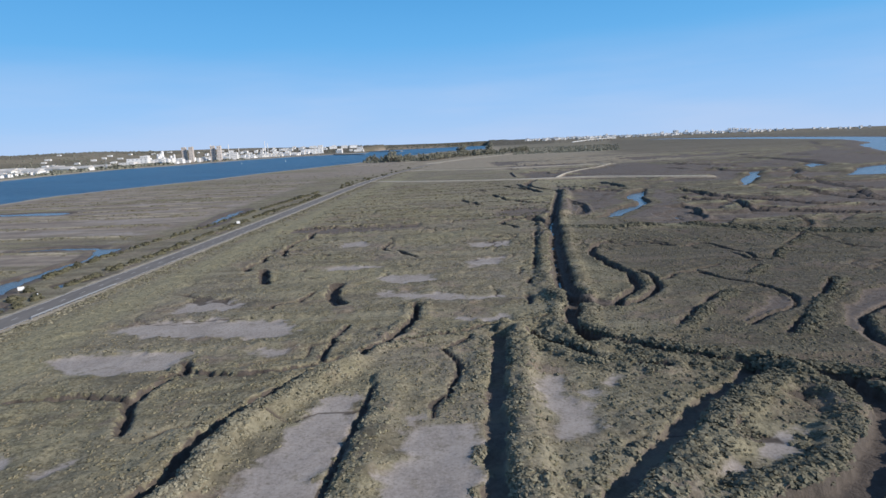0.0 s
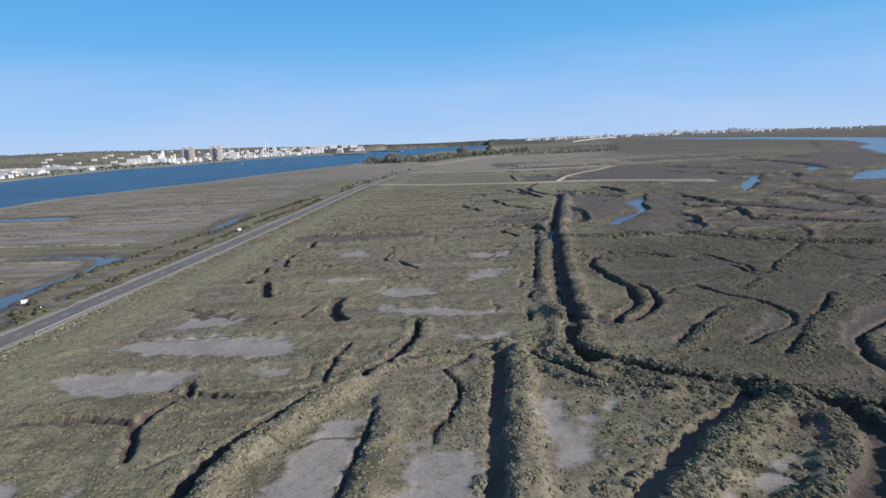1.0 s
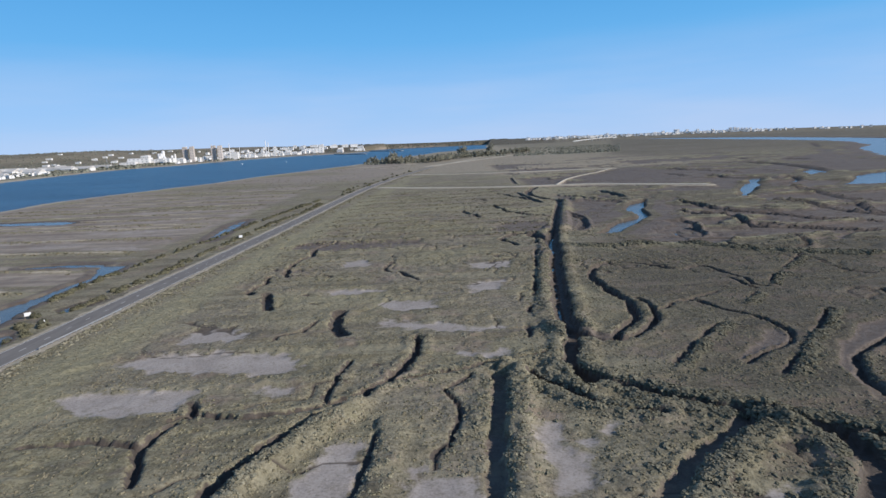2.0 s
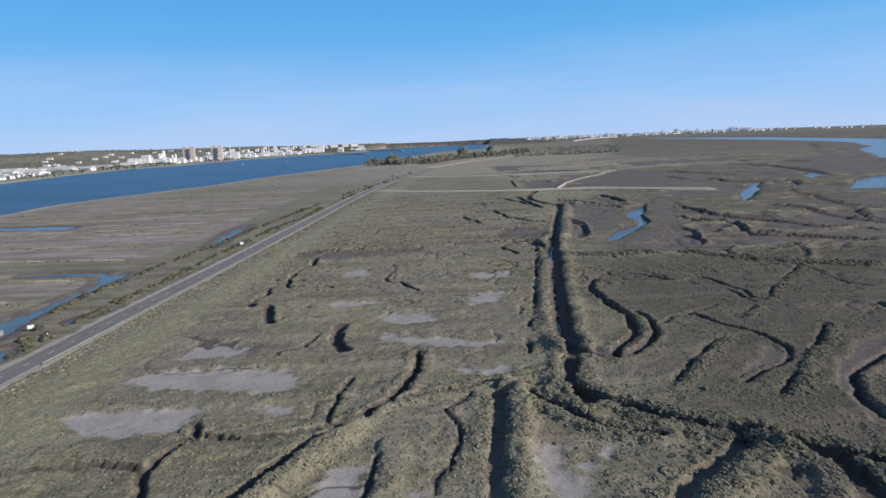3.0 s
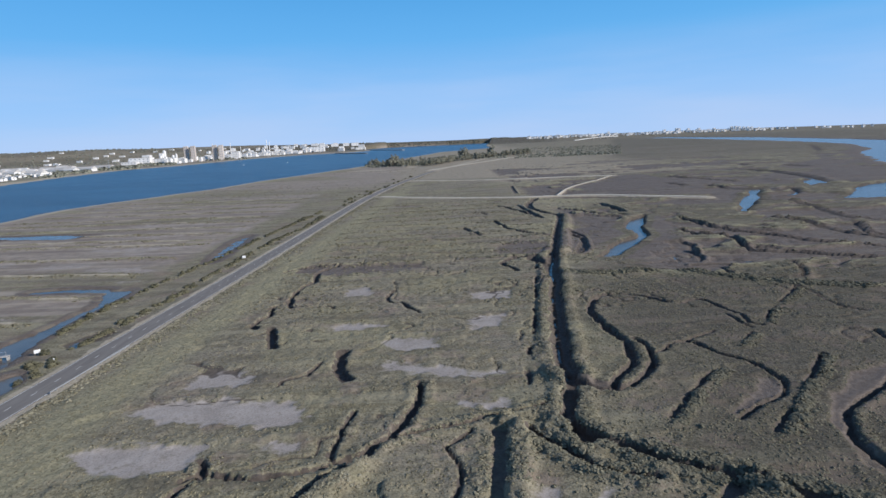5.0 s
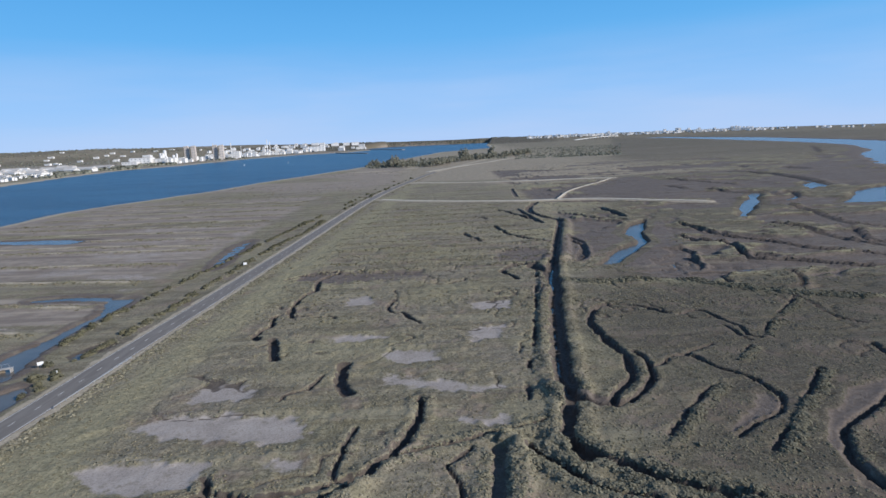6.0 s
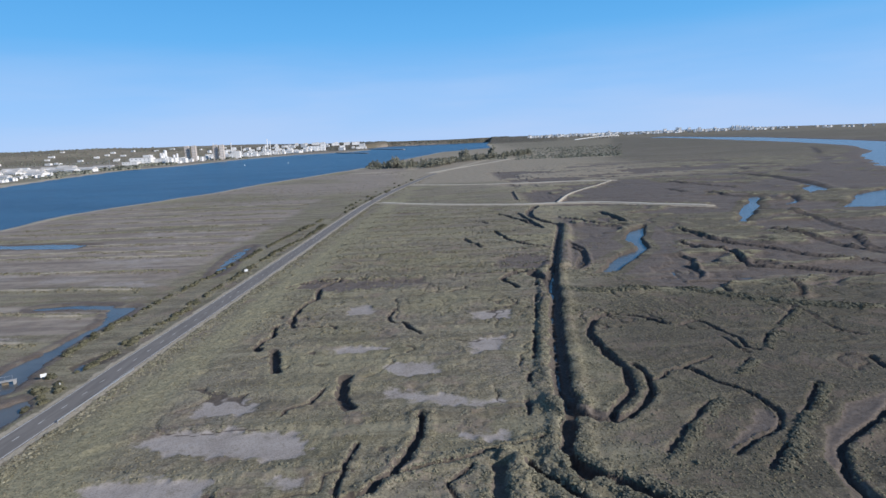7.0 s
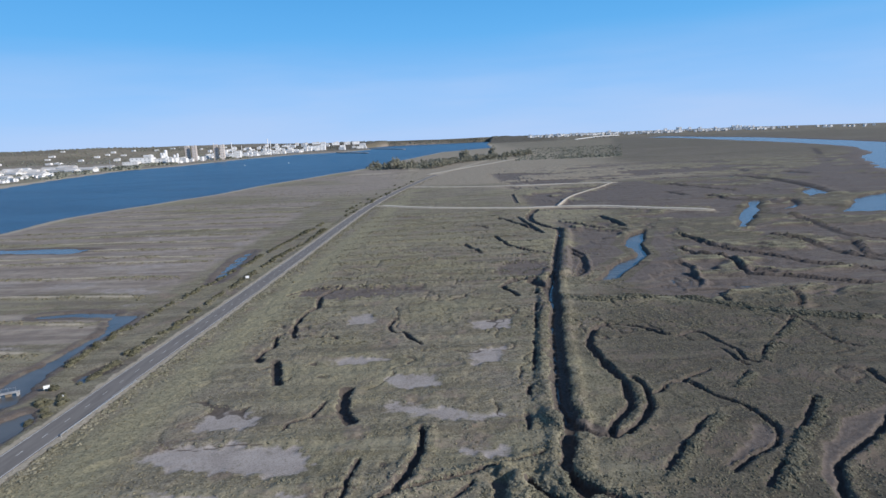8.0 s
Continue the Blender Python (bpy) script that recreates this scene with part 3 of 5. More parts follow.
TRACKS = [
    ([(-57, 556), (-11, 525), (58, 497), (99, 493), (133, 485), (168, 460), (203, 437)], 9.5),
    ([(-36, 755), (14, 729), (83, 709), (152, 706), (206, 693)], 10.0),
    ([(206, 693), (167, 630), (127, 565), (99, 493)], 3.2),
    ([(-22, 990), (40, 1130), (110, 1270), (170, 1400), (230, 1440)], 9),
    ([(330, 1330), (390, 1320)], 8),
]
CROSS_BANK = [(47.5, 216.5), (58.4, 211.6), (84, 212.7), (101.1, 199.6), (118.1, 187.1), (148, 174.8), (195.6, 160.6)]      # hedged bank across the seaward marsh
ROAD_LINE = smooth(ROAD, 6)
RIDGES_LEFT = [150, 180, 214, 251, 286, 324, 340, 364, 392, 418, 442, 474, 510, 545, 577]      # banks across the old salt works by the river
RIDGES_MID = [99.5, 117.3, 135.5, 151, 168, 206, 226, 249, 266, 283, 300, 318, 337, 357, 378, 400, 425, 450, 475]


def lie(x, y):
    """Height and cover of the land at the points x, y."""
    n = len(x)
    z = (fbm(x, y, 9, 3) - 0.5) * 0.35 + (fbm(x, y, 60, 9) - 0.5) * 0.3
    z += ((vnoise(x, y, 1.5, 21) - 0.5) * 0.26 + (vnoise(x, y, 0.8, 22) - 0.5) * 0.14) * (1 - 0.65 * step(x, 20, 55)) + (vnoise(x, y, 3.1, 23) - 0.5) * 0.22 * step(y, 120, 240)
    pan, mud, sand, lush = np.zeros(n), np.zeros(n), np.zeros(n), np.zeros(n)
    dull, ooze_shade, flood = np.zeros(n), np.zeros(n), np.zeros(n)
    straw = step(y - 0.1 * (60 - x), 690, 800) * (1 - step(x, 230, 460)) * (0.3 + 0.55 * step(x + 0.05 * (y - 700), -70, -30))
    wob = (fbm(x, y, 3.0, 31) - 0.5)
    wide = (fbm(x, y, 45, 41, 4) - 0.5)
    # far mud flats and pale grounds
    mud += 0.9 * step(wide, 0.04, 0.16) * step(x, 80, 160) * step(y, 190, 260) * (1 - step(y, 700, 1000))
    dull += 1.1 * step(fbm(x * 0.25, y, 22, 48) - 0.5, -0.16, 0.06) * step(-x, 118, 135) * step(y, 120, 150) * (1 - step(y, 560, 700))
    pan += 0.6 * step(fbm(x * 0.3, y, 18, 44) - 0.5, 0.03, 0.14) * step(-x, 118, 135) * (1 - step(y, 380, 560))
    lush += 0.5 * step(fbm(x, y, 30, 45) - 0.5, 0.0, 0.16) * (1 - step(x, 60, 130))
    lush += np.exp(-((x + 76 - 0.07 * (y - 110)) / 9) ** 2) * (1 - step(y, 500, 800)) * 0.9
    sand += 0.42 * step(fbm(x, y, 150, 46, 4) - 0.5, 0.02, 0.14) * step(y, 700, 1100)
    dull += 0.85 * step(fbm(x * 0.35, y, 90, 49) - 0.5, -0.1, 0.08) * step(y, 590, 760) * (1 - 0.7 * step(x, 100, 260))
    damp = step(x + 50 * (fbm(x, y, 50, 47) - 0.5) - 0.3 * np.maximum(y - 200, 0), 12, 72) * (1 - 0.4 * step(y, 500, 1000))
    # old banks across the salt works
    for k, r in enumerate(RIDGES_LEFT):
        yr = y + 0.12 * (x + 170)
        b = np.exp(-((yr - r - 7 * (vnoise(x, y * 0 + r, 70, k) - 0.5)) / (1.3 + r * 0.005)) ** 2) * step(-x, 128, 142) * (1 - step(-x, 335, 355))
        z += 0.85 * b
        pan *= 1 - b
        mud *= 1 - b
        dull *= 1 - b
        mud += 0.5 * np.exp(-((yr - r + 5 + r * 0.016) / (2.6 + r * 0.010)) ** 2) * step(-x, 128, 142) * (1 - step(-x, 335, 350)) * step(vnoise(x * 0.4, yr, 22, 190 + k), 0.3, 0.6)
        sand += 0.8 * b * step(vnoise(x, y, 12, 90 + k), 0.3, 0.7)
        lush += 0.8 * b
    for k, r in enumerate(RIDGES_MID):
        b = np.exp(-((y - r - 0.04 * x - 4 * (vnoise(x, y * 0 + r, 40, 50 + k) - 0.5)) / (1.1 + r * 0.006)) ** 2) * step(x, -78 + 0.07 * (r - 110), -66 + 0.07 * (r - 110))
        b *= 1 - step(x, 24 + 0.17 * (r - 110), 30 + 0.17 * (r - 110))
        z += (0.3 if r < 230 else 0.6) * b
        lush += 0.5 * b * (r > 230)
        mud += 0.28 * step(np.sin((y - r) * 0.7), 0.2, 0.9) * b + (0.7 if r > 230 else 0.2) * step(vnoise(x, y, 16, 290 + k), 0.42, 0.62) * b * step(r + 0.04 * x - y, 0.2, 1.5 + r * 0.004)
    # the open marsh: high flats with ragged scarps down to low mud, and small winding creeks between
    maze = fbm(x * 0.5 + 0.22 * y, y, 38, 81, 4) - 0.5
    where = step(x, 62, 95) * step(y, 188, 215) * (1 - step(y, 900, 1300))
    low = 1 - step(maze, -0.026, -0.012)
    z -= 1.35 * where * low
    # dark line along the scarp foot, its shade painted into the cover
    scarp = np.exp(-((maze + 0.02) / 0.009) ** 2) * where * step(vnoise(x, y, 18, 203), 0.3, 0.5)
    ooze_shade = np.maximum(ooze_shade, 0.85 * scarp)
    mud = np.maximum(mud * (1 - 0.8 * where), where * 0.75 * (1 - step(maze, -0.02, 0.0)))
    lush += 0.45 * where * step(maze + 0.05 * wob, -0.012, 0.04)
    rim = np.exp(-((maze - 0.006) / 0.012) ** 2) * where
    lush += 0.7 * rim
    damp *= (1 - 0.2 * where) * (1 - 0.6 * rim)
    small = fbm(x * 0.45 - 0.1 * y, y, 15, 95, 4) - 0.5
    z -= 0.55 * where * (1 - step(small, -0.05, -0.035))
    lush += 0.55 * where * np.exp(-((small - 0.0) / 0.03) ** 2)
    # shade of the smaller scarps, painted the same way
    ooze_shade = np.maximum(ooze_shade, 0.7 * where * np.exp(-((small + 0.043) / 0.012) ** 2))
    vein = (1 - step(np.abs(fbm(x * 0.6 - 0.2 * y, y, 30, 88, 4) - 0.5), 0.010, 0.026)) * where
    z -= 0.75 * vein
    mud = np.maximum(mud, vein)
    z += 0.25 * where * step(maze, -0.01, 0.01) * (1 - step(maze, 0.02, 0.05))
    z = np.where(where > 0.01, np.maximum(z, -1.45), z)
    # low ragged terraces and threadlike runnels all over the marsh
    steps = fbm(x * 0.55, y, 7, 151, 4) - 0.5
    z += 0.24 * step(steps, -0.018, 0.018) * step(x, -84, -74) * (1 - step(y, 300, 420))
    mud += 0.22 * (1 - step(steps, -0.06, 0.0)) * step(x, -84, -74) * (1 - step(y, 300, 420))
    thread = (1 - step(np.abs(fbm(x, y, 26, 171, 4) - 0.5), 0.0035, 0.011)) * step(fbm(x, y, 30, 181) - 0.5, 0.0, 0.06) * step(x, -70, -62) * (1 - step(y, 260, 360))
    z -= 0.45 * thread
    ooze_shade = np.maximum(ooze_shade, 0.8 * thread)
    cross = np.abs(fbm(x * 0.16, y, 16, 84) - 0.5)
    where = (step(y, 150, 200) * (1 - step(y, 620, 800))) * step(x, -60, -40) * (1 - step(x, 40, 70))
    scar = (1 - step(cross, 0.004, 0.016)) * where * step(vnoise(x, y, 26, 86), 0.4, 0.6)
    z -= 0.5 * scar
    mud = np.maximum(mud, scar * 0.9)
    for pts in PANS:
        at, d = inside(x, y, pts)
        m = step(d + wob[at] * 3.4 + (vnoise(x[at], y[at], 1.6, 63) - 0.5) * 2.4, -1.7, 1.7)
        pan[at] = np.maximum(pan[at], m)
        z[at] = z[at] * (1 - 0.85 * m) - 0.14 * m
    for k, pts in enumerate(MUDS):
        at, d = inside(x, y, pts)
        s = 0.02 * np.maximum(y[at] - 60, 30)
        m = step(d + wob[at] * 6 * s / 2 + wide[at] * 8 * s, -0.6 * s, 0.6 * s)
        if k < 2:
            mud[at] = np.maximum(mud[at], 0.95 * m)
        else:
            mud[at] = np.maximum(mud[at], m)
        z[at] = z[at] * (1 - 0.7 * m) - 0.35 * m
    at, d, _ = near(x, y, smooth(CROSS_BANK), 9)
    m = np.exp(-(d / 2.4) ** 2)
    z[at] += 0.7 * m
    lush[at] += 1.1 * m
    damp[at] *= 1 - 0.7 * m
    mud[at] *= 1 - m
    for pts, w in TRACKS:
        at, d, _ = near(x, y, smooth(pts), w * 2)
        m = 1 - step(d, 0.5 * w, 0.9 * w)
        sand[at] = np.maximum(sand[at], m)
        z[at] = z[at] * (1 - m) + 0.35 * m
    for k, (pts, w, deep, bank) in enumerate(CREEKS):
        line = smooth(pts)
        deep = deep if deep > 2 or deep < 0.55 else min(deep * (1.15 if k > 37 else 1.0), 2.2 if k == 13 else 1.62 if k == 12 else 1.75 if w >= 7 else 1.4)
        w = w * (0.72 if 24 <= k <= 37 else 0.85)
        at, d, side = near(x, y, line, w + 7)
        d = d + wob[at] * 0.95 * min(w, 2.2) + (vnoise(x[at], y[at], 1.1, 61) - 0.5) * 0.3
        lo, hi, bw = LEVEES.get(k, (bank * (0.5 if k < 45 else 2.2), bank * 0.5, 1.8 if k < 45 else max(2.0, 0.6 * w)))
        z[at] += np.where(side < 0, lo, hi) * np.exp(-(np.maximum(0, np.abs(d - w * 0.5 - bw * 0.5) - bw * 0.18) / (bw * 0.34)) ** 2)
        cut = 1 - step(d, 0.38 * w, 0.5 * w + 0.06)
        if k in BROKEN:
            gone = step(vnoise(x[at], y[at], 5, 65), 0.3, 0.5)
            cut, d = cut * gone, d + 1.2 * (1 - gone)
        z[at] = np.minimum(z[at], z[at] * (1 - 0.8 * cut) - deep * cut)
        # along 17 and 19 the mud tone darkens what is only levee shadow
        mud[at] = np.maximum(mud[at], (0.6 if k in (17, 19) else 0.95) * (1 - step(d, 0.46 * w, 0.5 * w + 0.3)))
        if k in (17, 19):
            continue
        # dark wet mud, carried up the walls to stand for their shade
        ooze_shade[at] = np.maximum(ooze_shade[at], 1 - step(d, 0.46 * w + 0.1, 0.5 * w + 0.34))
        pan[at] *= step(d, 0.5 * w, 0.6 * w + 0.4)
    for pts, (deep, slack, extra) in zip(POOLS, POOL_DEPTHS):
        at, d = inside(x, y, pts)
        d = d + wide[at] * slack + wob[at] * 2 + extra
        m = step(d, -0.4, 1.4) if deep > 2 else step(d, -0.8, 0.8)
        z[at] = z[at] * (1 - m) + (wob[at] * (1.2 if deep < 0.7 else 0.2) - deep) * m
        mud[at] *= 1 - step(d, -8, -3)
        mud[at] = np.maximum(mud[at], 0.8 * step(d, -7, -2) * (x[at] < 0))
        # shaded scarp round the seaward pools, painted as a dark edge
        ooze_shade[at] = np.maximum(ooze_shade[at], 0.7 * step(d, -1.4, -0.4) * (x[at] > 0))
        pan[at] *= 1 - m
    # road embankment with its dry verges
    at, d, side = near(x, y, ROAD_LINE, 30)
    up = 1 - step(d, 4.2, 9.5)
    z[at] = z[at] * (1 - up) + 0.22 * up
    z[at] -= 0.12 * (1 - step(d, 3.2, 4.1))
    verge = (1 - step(d + wob[at] * 2.0, 4.6, 6.6)) * 0.95
    sand[at] = np.maximum(sand[at], verge)
    pan[at] *= 1 - up
    mud[at] *= 1 - up
    # lay-by beside the road and the dry path behind its bushes
    for pts in ([(-98.1, 153.7), (-97.7, 127), (-103.4, 134.3), (-109.6, 142.7), (-111.7, 148.9), (-105.4, 150.8)], [(-112.7, 156.1), (-108.5, 176.6), (-103.2, 210.3), (-101.1, 246.2), (-103.2, 246.3), (-106.4, 210.4), (-112.2, 176.7), (-115.9, 156.2)]):
        at, d = inside(x, y, pts)
        m = step(d + wob[at] * 4.0, -1.2, 1.2)
        sand[at] = np.maximum(sand[at], (0.85 if pts[0][0] == -96 else 0.42) * m)
        z[at] = z[at] * (1 - m) + 0.1 * m
        mud[at] *= 1 - m
    at, d = inside(x, y, [(-102.8, 169.2), (-105.4, 165.7), (-109.1, 156), (-104.4, 152.3), (-100.2, 159.9), (-99.2, 165)])
    m = step(d + wob[at] * 1.2, -0.8, 0.4)
    z[at] -= 0.4 * m
    ooze_shade[at] = np.maximum(ooze_shade[at], m)
    sand[at] *= 1 - m
    # river and wide creek
    for pts, shelf in ((RIVER, 14), (CREEK_WEST, 30)):
        ring = pts + [pts[0]]
        at, d, _ = near(x, y, ring, 70)
        gx, gy = x[at], y[at]
        odd = np.zeros(len(at), bool)
        for (ax, ay), (bx, by) in zip(ring, ring[1:]):
            if ay != by:
                odd ^= ((ay > gy) != (by > gy)) & (gx < (bx - ax) * (gy - ay) / (by - ay) + ax)
        d = np.where(odd, d, -d) + wide[at] * shelf * 0.7
        m = step(d, -0.6 * shelf, 0.6 * shelf)
        z[at] = z[at] * (1 - m) - 3.4 * m
        flood[at] = np.maximum(flood[at], m)
        shore = step(d, -1.6 * shelf, -0.4 * shelf)
        if shelf == 14:
            sand[at] = np.maximum(sand[at], 0.95 * step(d, -24, -12))
            lush[at] = np.maximum(lush[at], 0.9 * step(d, -70, -20))
            pan[at] *= 1 - step(d, -50, -25)
            mud[at] *= 1 - step(d, -45, -20)
        else:
            mud[at] = np.maximum(mud[at], shore * 0.9)
    # pale bare ground before the riverside wood
    sand += 0.6 * step(fbm(x * 0.5, y, 60, 52), 0.42, 0.6) * step(y, 860, 1050) * (1 - step(y, 1250, 1400)) * step(-x, 20, 70)
    # wooded shores far off
    beyond = 1 - step(np.hypot(x, y), 4100, 4500)
    sand, lush, straw = sand * beyond, lush * beyond, straw * beyond
    damp = np.maximum(damp, (1 - beyond) * 0.45)
    away = step(np.hypot(x, y), 3600, 4200) * (1 - flood)
    sand, straw, dull, pan = (v * (1 - away) for v in (sand, straw, dull, pan))
    lush = lush * (1 - away)
    damp = damp * (1 - away) + away * np.where((x > -0.36 * y) & (x < 0.2 * y), 0.9, 0.45)
    straw = straw + away * (0.3 * step(x, 300, 900) + 0.5 * step(fbm(x * 0.4, y, 300, 72), 0.45, 0.6) * (x < -1300))
    # rising country far away on all sides
    r = np.hypot(x, y)
    bearing = np.where(y > 50, x / np.maximum(y, 50), np.sign(x))
    rise = np.interp(bearing, [-0.9, -0.77, -0.5, -0.3, -0.17, 0, 0.16, 0.49, 0.77, 1], [82, 80, 74, 62, 48, 35, 33, 24, 6, 4])
    z += (1 - flood) * (rise * step(r, 3900, 4850) + 10 * step(-x, 1150, 2000) * step(r, 1900, 3300) * fbm(x, y, 500, 77))
    z += 9 * step(rise, 8, 40) * (fbm(x, y, 420, 70) - 0.5) * step(r, 3900, 4700) * (1 - flood)
    return (z, *(np.clip(v, 0, 1) for v in (pan, mud, sand, lush, damp, dull, ooze_shade, straw)))


def spread(lo, hi, end_lo, end_hi, gap, grow_lo, grow_hi):
    """Grid lines: evenly spaced from lo to hi, then wider and wider apart to both ends."""
    mid = list(np.arange(lo, hi, gap))
    a, s = [lo], gap
    while a[-1] > end_lo:
        s *= 1 + grow_lo
        a.append(a[-1] - s)
    b, s = [mid[-1]], gap
    while b[-1] < end_hi:
        s *= 1 + grow_hi
        b.append(b[-1] + s)
    return np.array(a[:0:-1] + mid + b[1:])


def raw_mesh(name, co, faces, material, flat=False):
    """A mesh from arrays of corners and of triangles or quads."""
    me = bpy.data.meshes.new(name)
    k = faces.shape[1]
    me.vertices.add(len(co))
    me.vertices.foreach_set("co", np.ascontiguousarray(co, dtype=np.float32).ravel())
    me.loops.add(faces.size)
    me.loops.foreach_set("vertex_index", np.ascontiguousarray(faces, dtype=np.int32).ravel())
    me.polygons.add(len(faces))
    me.polygons.foreach_set("loop_start", np.arange(0, faces.size, k, dtype=np.int32))
    me.polygons.foreach_set("use_smooth", np.full(len(faces), not flat))
    me.materials.append(material)
    me.update(calc_edges=True)
    return me


GRID = []      # the ground's grid lines and heights, once it stands


def build_ground():
    gx = spread(-68, 92, -4950, 4950, 0.52, 0.023, 0.0172)
    gy = spread(44, 180, -1200, 4950, 0.52, 0.08, 0.0112)
    x, y = (a.ravel() for a in np.meshgrid(gx, gy))
    z, pan, mud, sand, lush, damp, dull, ooze_shade, straw = lie(x, y)
    nx, ny = len(gx), len(gy)
    GRID.extend((gx, gy, z.reshape(ny, nx)))
    i = (np.arange(ny - 1)[:, None] * nx + np.arange(nx - 1)[None, :]).ravel()
    me = raw_mesh("ground", np.stack([x, y, z], -1), np.stack([i, i + 1, i + nx + 1, i + nx], -1), M_GROUND)
    for name, values in (("pan", pan), ("mud", mud), ("sand", sand), ("lush", lush), ("damp", damp), ("dull", dull), ("ooze_shade", ooze_shade), ("straw", straw)):
        me.attributes.new(name, "FLOAT", "POINT").data.foreach_set("value", values.astype(np.float32))
    return tagged(new("ground", me), "olive and grey salt marsh with creeks, mud and bare pans", "ground", kind="structure")


def build_water():
    n = 40
    g = np.linspace(-4900, 4900, n)
    x, y = (a.ravel() for a in np.meshgrid(g, np.linspace(-1150, 4880, n)))
    i = (np.arange(n - 1)[:, None] * n + np.arange(n - 1)[None, :]).ravel()
    me = raw_mesh("water", np.stack([x, y, np.full(n * n, WATER_LEVEL)], -1), np.stack([i, i + 1, i + n + 1, i + n], -1), M_WATER)
    return tagged(new("water", me), "deep blue wind-rippled tidal river and creek water", "water", kind="structure")


def build_calm():
    """Sheltered water: the canal behind the dike road lies higher than the tide, the marsh pools just above it."""
    co, quads = [], []
    for x0, x1, y0, y1, z in ((-332, -98.5, 60, 420, -0.5), (-40, 545, 60, 760, WATER_LEVEL + 0.06), (545, 2300, 500, 4000, WATER_LEVEL + 0.06)):
        i = len(co)
        co += [(x0, y0, z), (x1, y0, z), (x1, y1, z), (x0, y1, z)]
        quads.append((i, i + 1, i + 2, i + 3))
    ob = new("pool_water", raw_mesh("pool_water", np.array(co, float), np.array(quads), M_CALM))
    return tagged(ob, "pale still water in marsh pools and the roadside canal", "water", kind="structure")


build_ground()
build_water()
build_calm()

# ---------------------------------------------------------------- helpers for things


def part(name, bm, material, parent=None, label="", smooth_faces=False):
    """Links a bmesh as one mesh object, under a thing or a part."""
    me = bpy.data.meshes.new(name)
    bm.to_mesh(me)
    bm.free()
    if smooth_faces:
        me.polygons.foreach_set("use_smooth", np.ones(len(me.polygons), bool))
    me.materials.append(material)
    ob = new(name, me)
    ob.parent = parent
    if label:
        ob["label"] = label
    return ob


def again(name, ob, m, parent):
    """One more piece on the mesh of another."""
    o = new(name, ob.data)
    o.parent, o.matrix_basis = parent, m
    return o


def base(name, x, y, z, turn=0.0):
    e = new(name)
    e.empty_display_size = 0.3
    e.matrix_basis = pose(x, y, z, 0, 0, turn)
    return e


def box(bm, sx, sy, sz, at=(0, 0, 0), m=None, bevel=0.0):
    """A box whose foot is centred at a place."""
    made = bmesh.ops.create_cube(bm, size=1)["verts"]
    bmesh.ops.scale(bm, vec=(sx, sy, sz), verts=made)
    bmesh.ops.translate(bm, vec=(at[0], at[1], at[2] + sz / 2), verts=made)
    if bevel:
        edges = list({e for v in made for e in v.link_edges})
        made = list({v for f in bmesh.ops.bevel(bm, geom=edges, offset=bevel, segments=1, affect="EDGES")["faces"] for v in f.verts} | {v for v in made if v.is_valid})
    if m is not None:
        bmesh.ops.transform(bm, matrix=m, verts=made)
    return bm


def tube(bm, r1, r2, h, at=(0, 0, 0), m=None, sides=8):
    made = bmesh.ops.create_cone(bm, cap_ends=True, segments=sides, radius1=r1, radius2=r2, depth=h)["verts"]
    bmesh.ops.translate(bm, vec=(at[0], at[1], at[2] + h / 2), verts=made)
    if m is not None:
        bmesh.ops.transform(bm, matrix=m, verts=made)
    return bm


def height_at(x, y):
    """Height of the ground's surface, between its grid lines."""
    gx, gy, z = GRID
    x, y = np.atleast_1d(np.asarray(x, float)), np.atleast_1d(np.asarray(y, float))
    i, j = (np.clip(np.searchsorted(a, v) - 1, 0, len(a) - 2) for a, v in ((gx, x), (gy, y)))
    u, v = (x - gx[i]) / (gx[i + 1] - gx[i]), (y - gy[j]) / (gy[j + 1] - gy[j])
    return (z[j, i] * (1 - u) + z[j, i + 1] * u) * (1 - v) + (z[j + 1, i] * (1 - u) + z[j + 1, i + 1] * u) * v


# ---------------------------------------------------------------- the road


def ribbon(line, off, half, z, name):
    """A strip beside a line; heights follow z."""
    p = np.array(line)
    d = np.gradient(p, axis=0)
    d /= np.linalg.norm(d, axis=1)[:, None]
    nrm = np.stack([d[:, 1], -d[:, 0]], -1)
    a, b = p + nrm * (off - half), p + nrm * (off + half)
    n = len(p)
    co = np.concatenate([np.column_stack([q, np.full(n, zz)]) for q, zz in ((a, z), (b, z), (b, z - 0.14), (a, z - 0.14))])
    i = np.arange(n - 1)
    f = [np.stack([i + s * n, i + 1 + s * n, i + 1 + t * n, i + t * n], -1) for s, t in ((1, 0), (2, 1), (0, 3))]
    return co, np.concatenate(f)


def along(line, ys):
    """Points on a line at given y, with the line's bearing there in degrees."""
    p = np.array(line)
    x = np.interp(ys, p[:, 1], p[:, 0])
    x2 = np.interp(np.asarray(ys) + 1.0, p[:, 1], p[:, 0])
    return x, np.degrees(np.arctan2(x2 - x, 1.0))


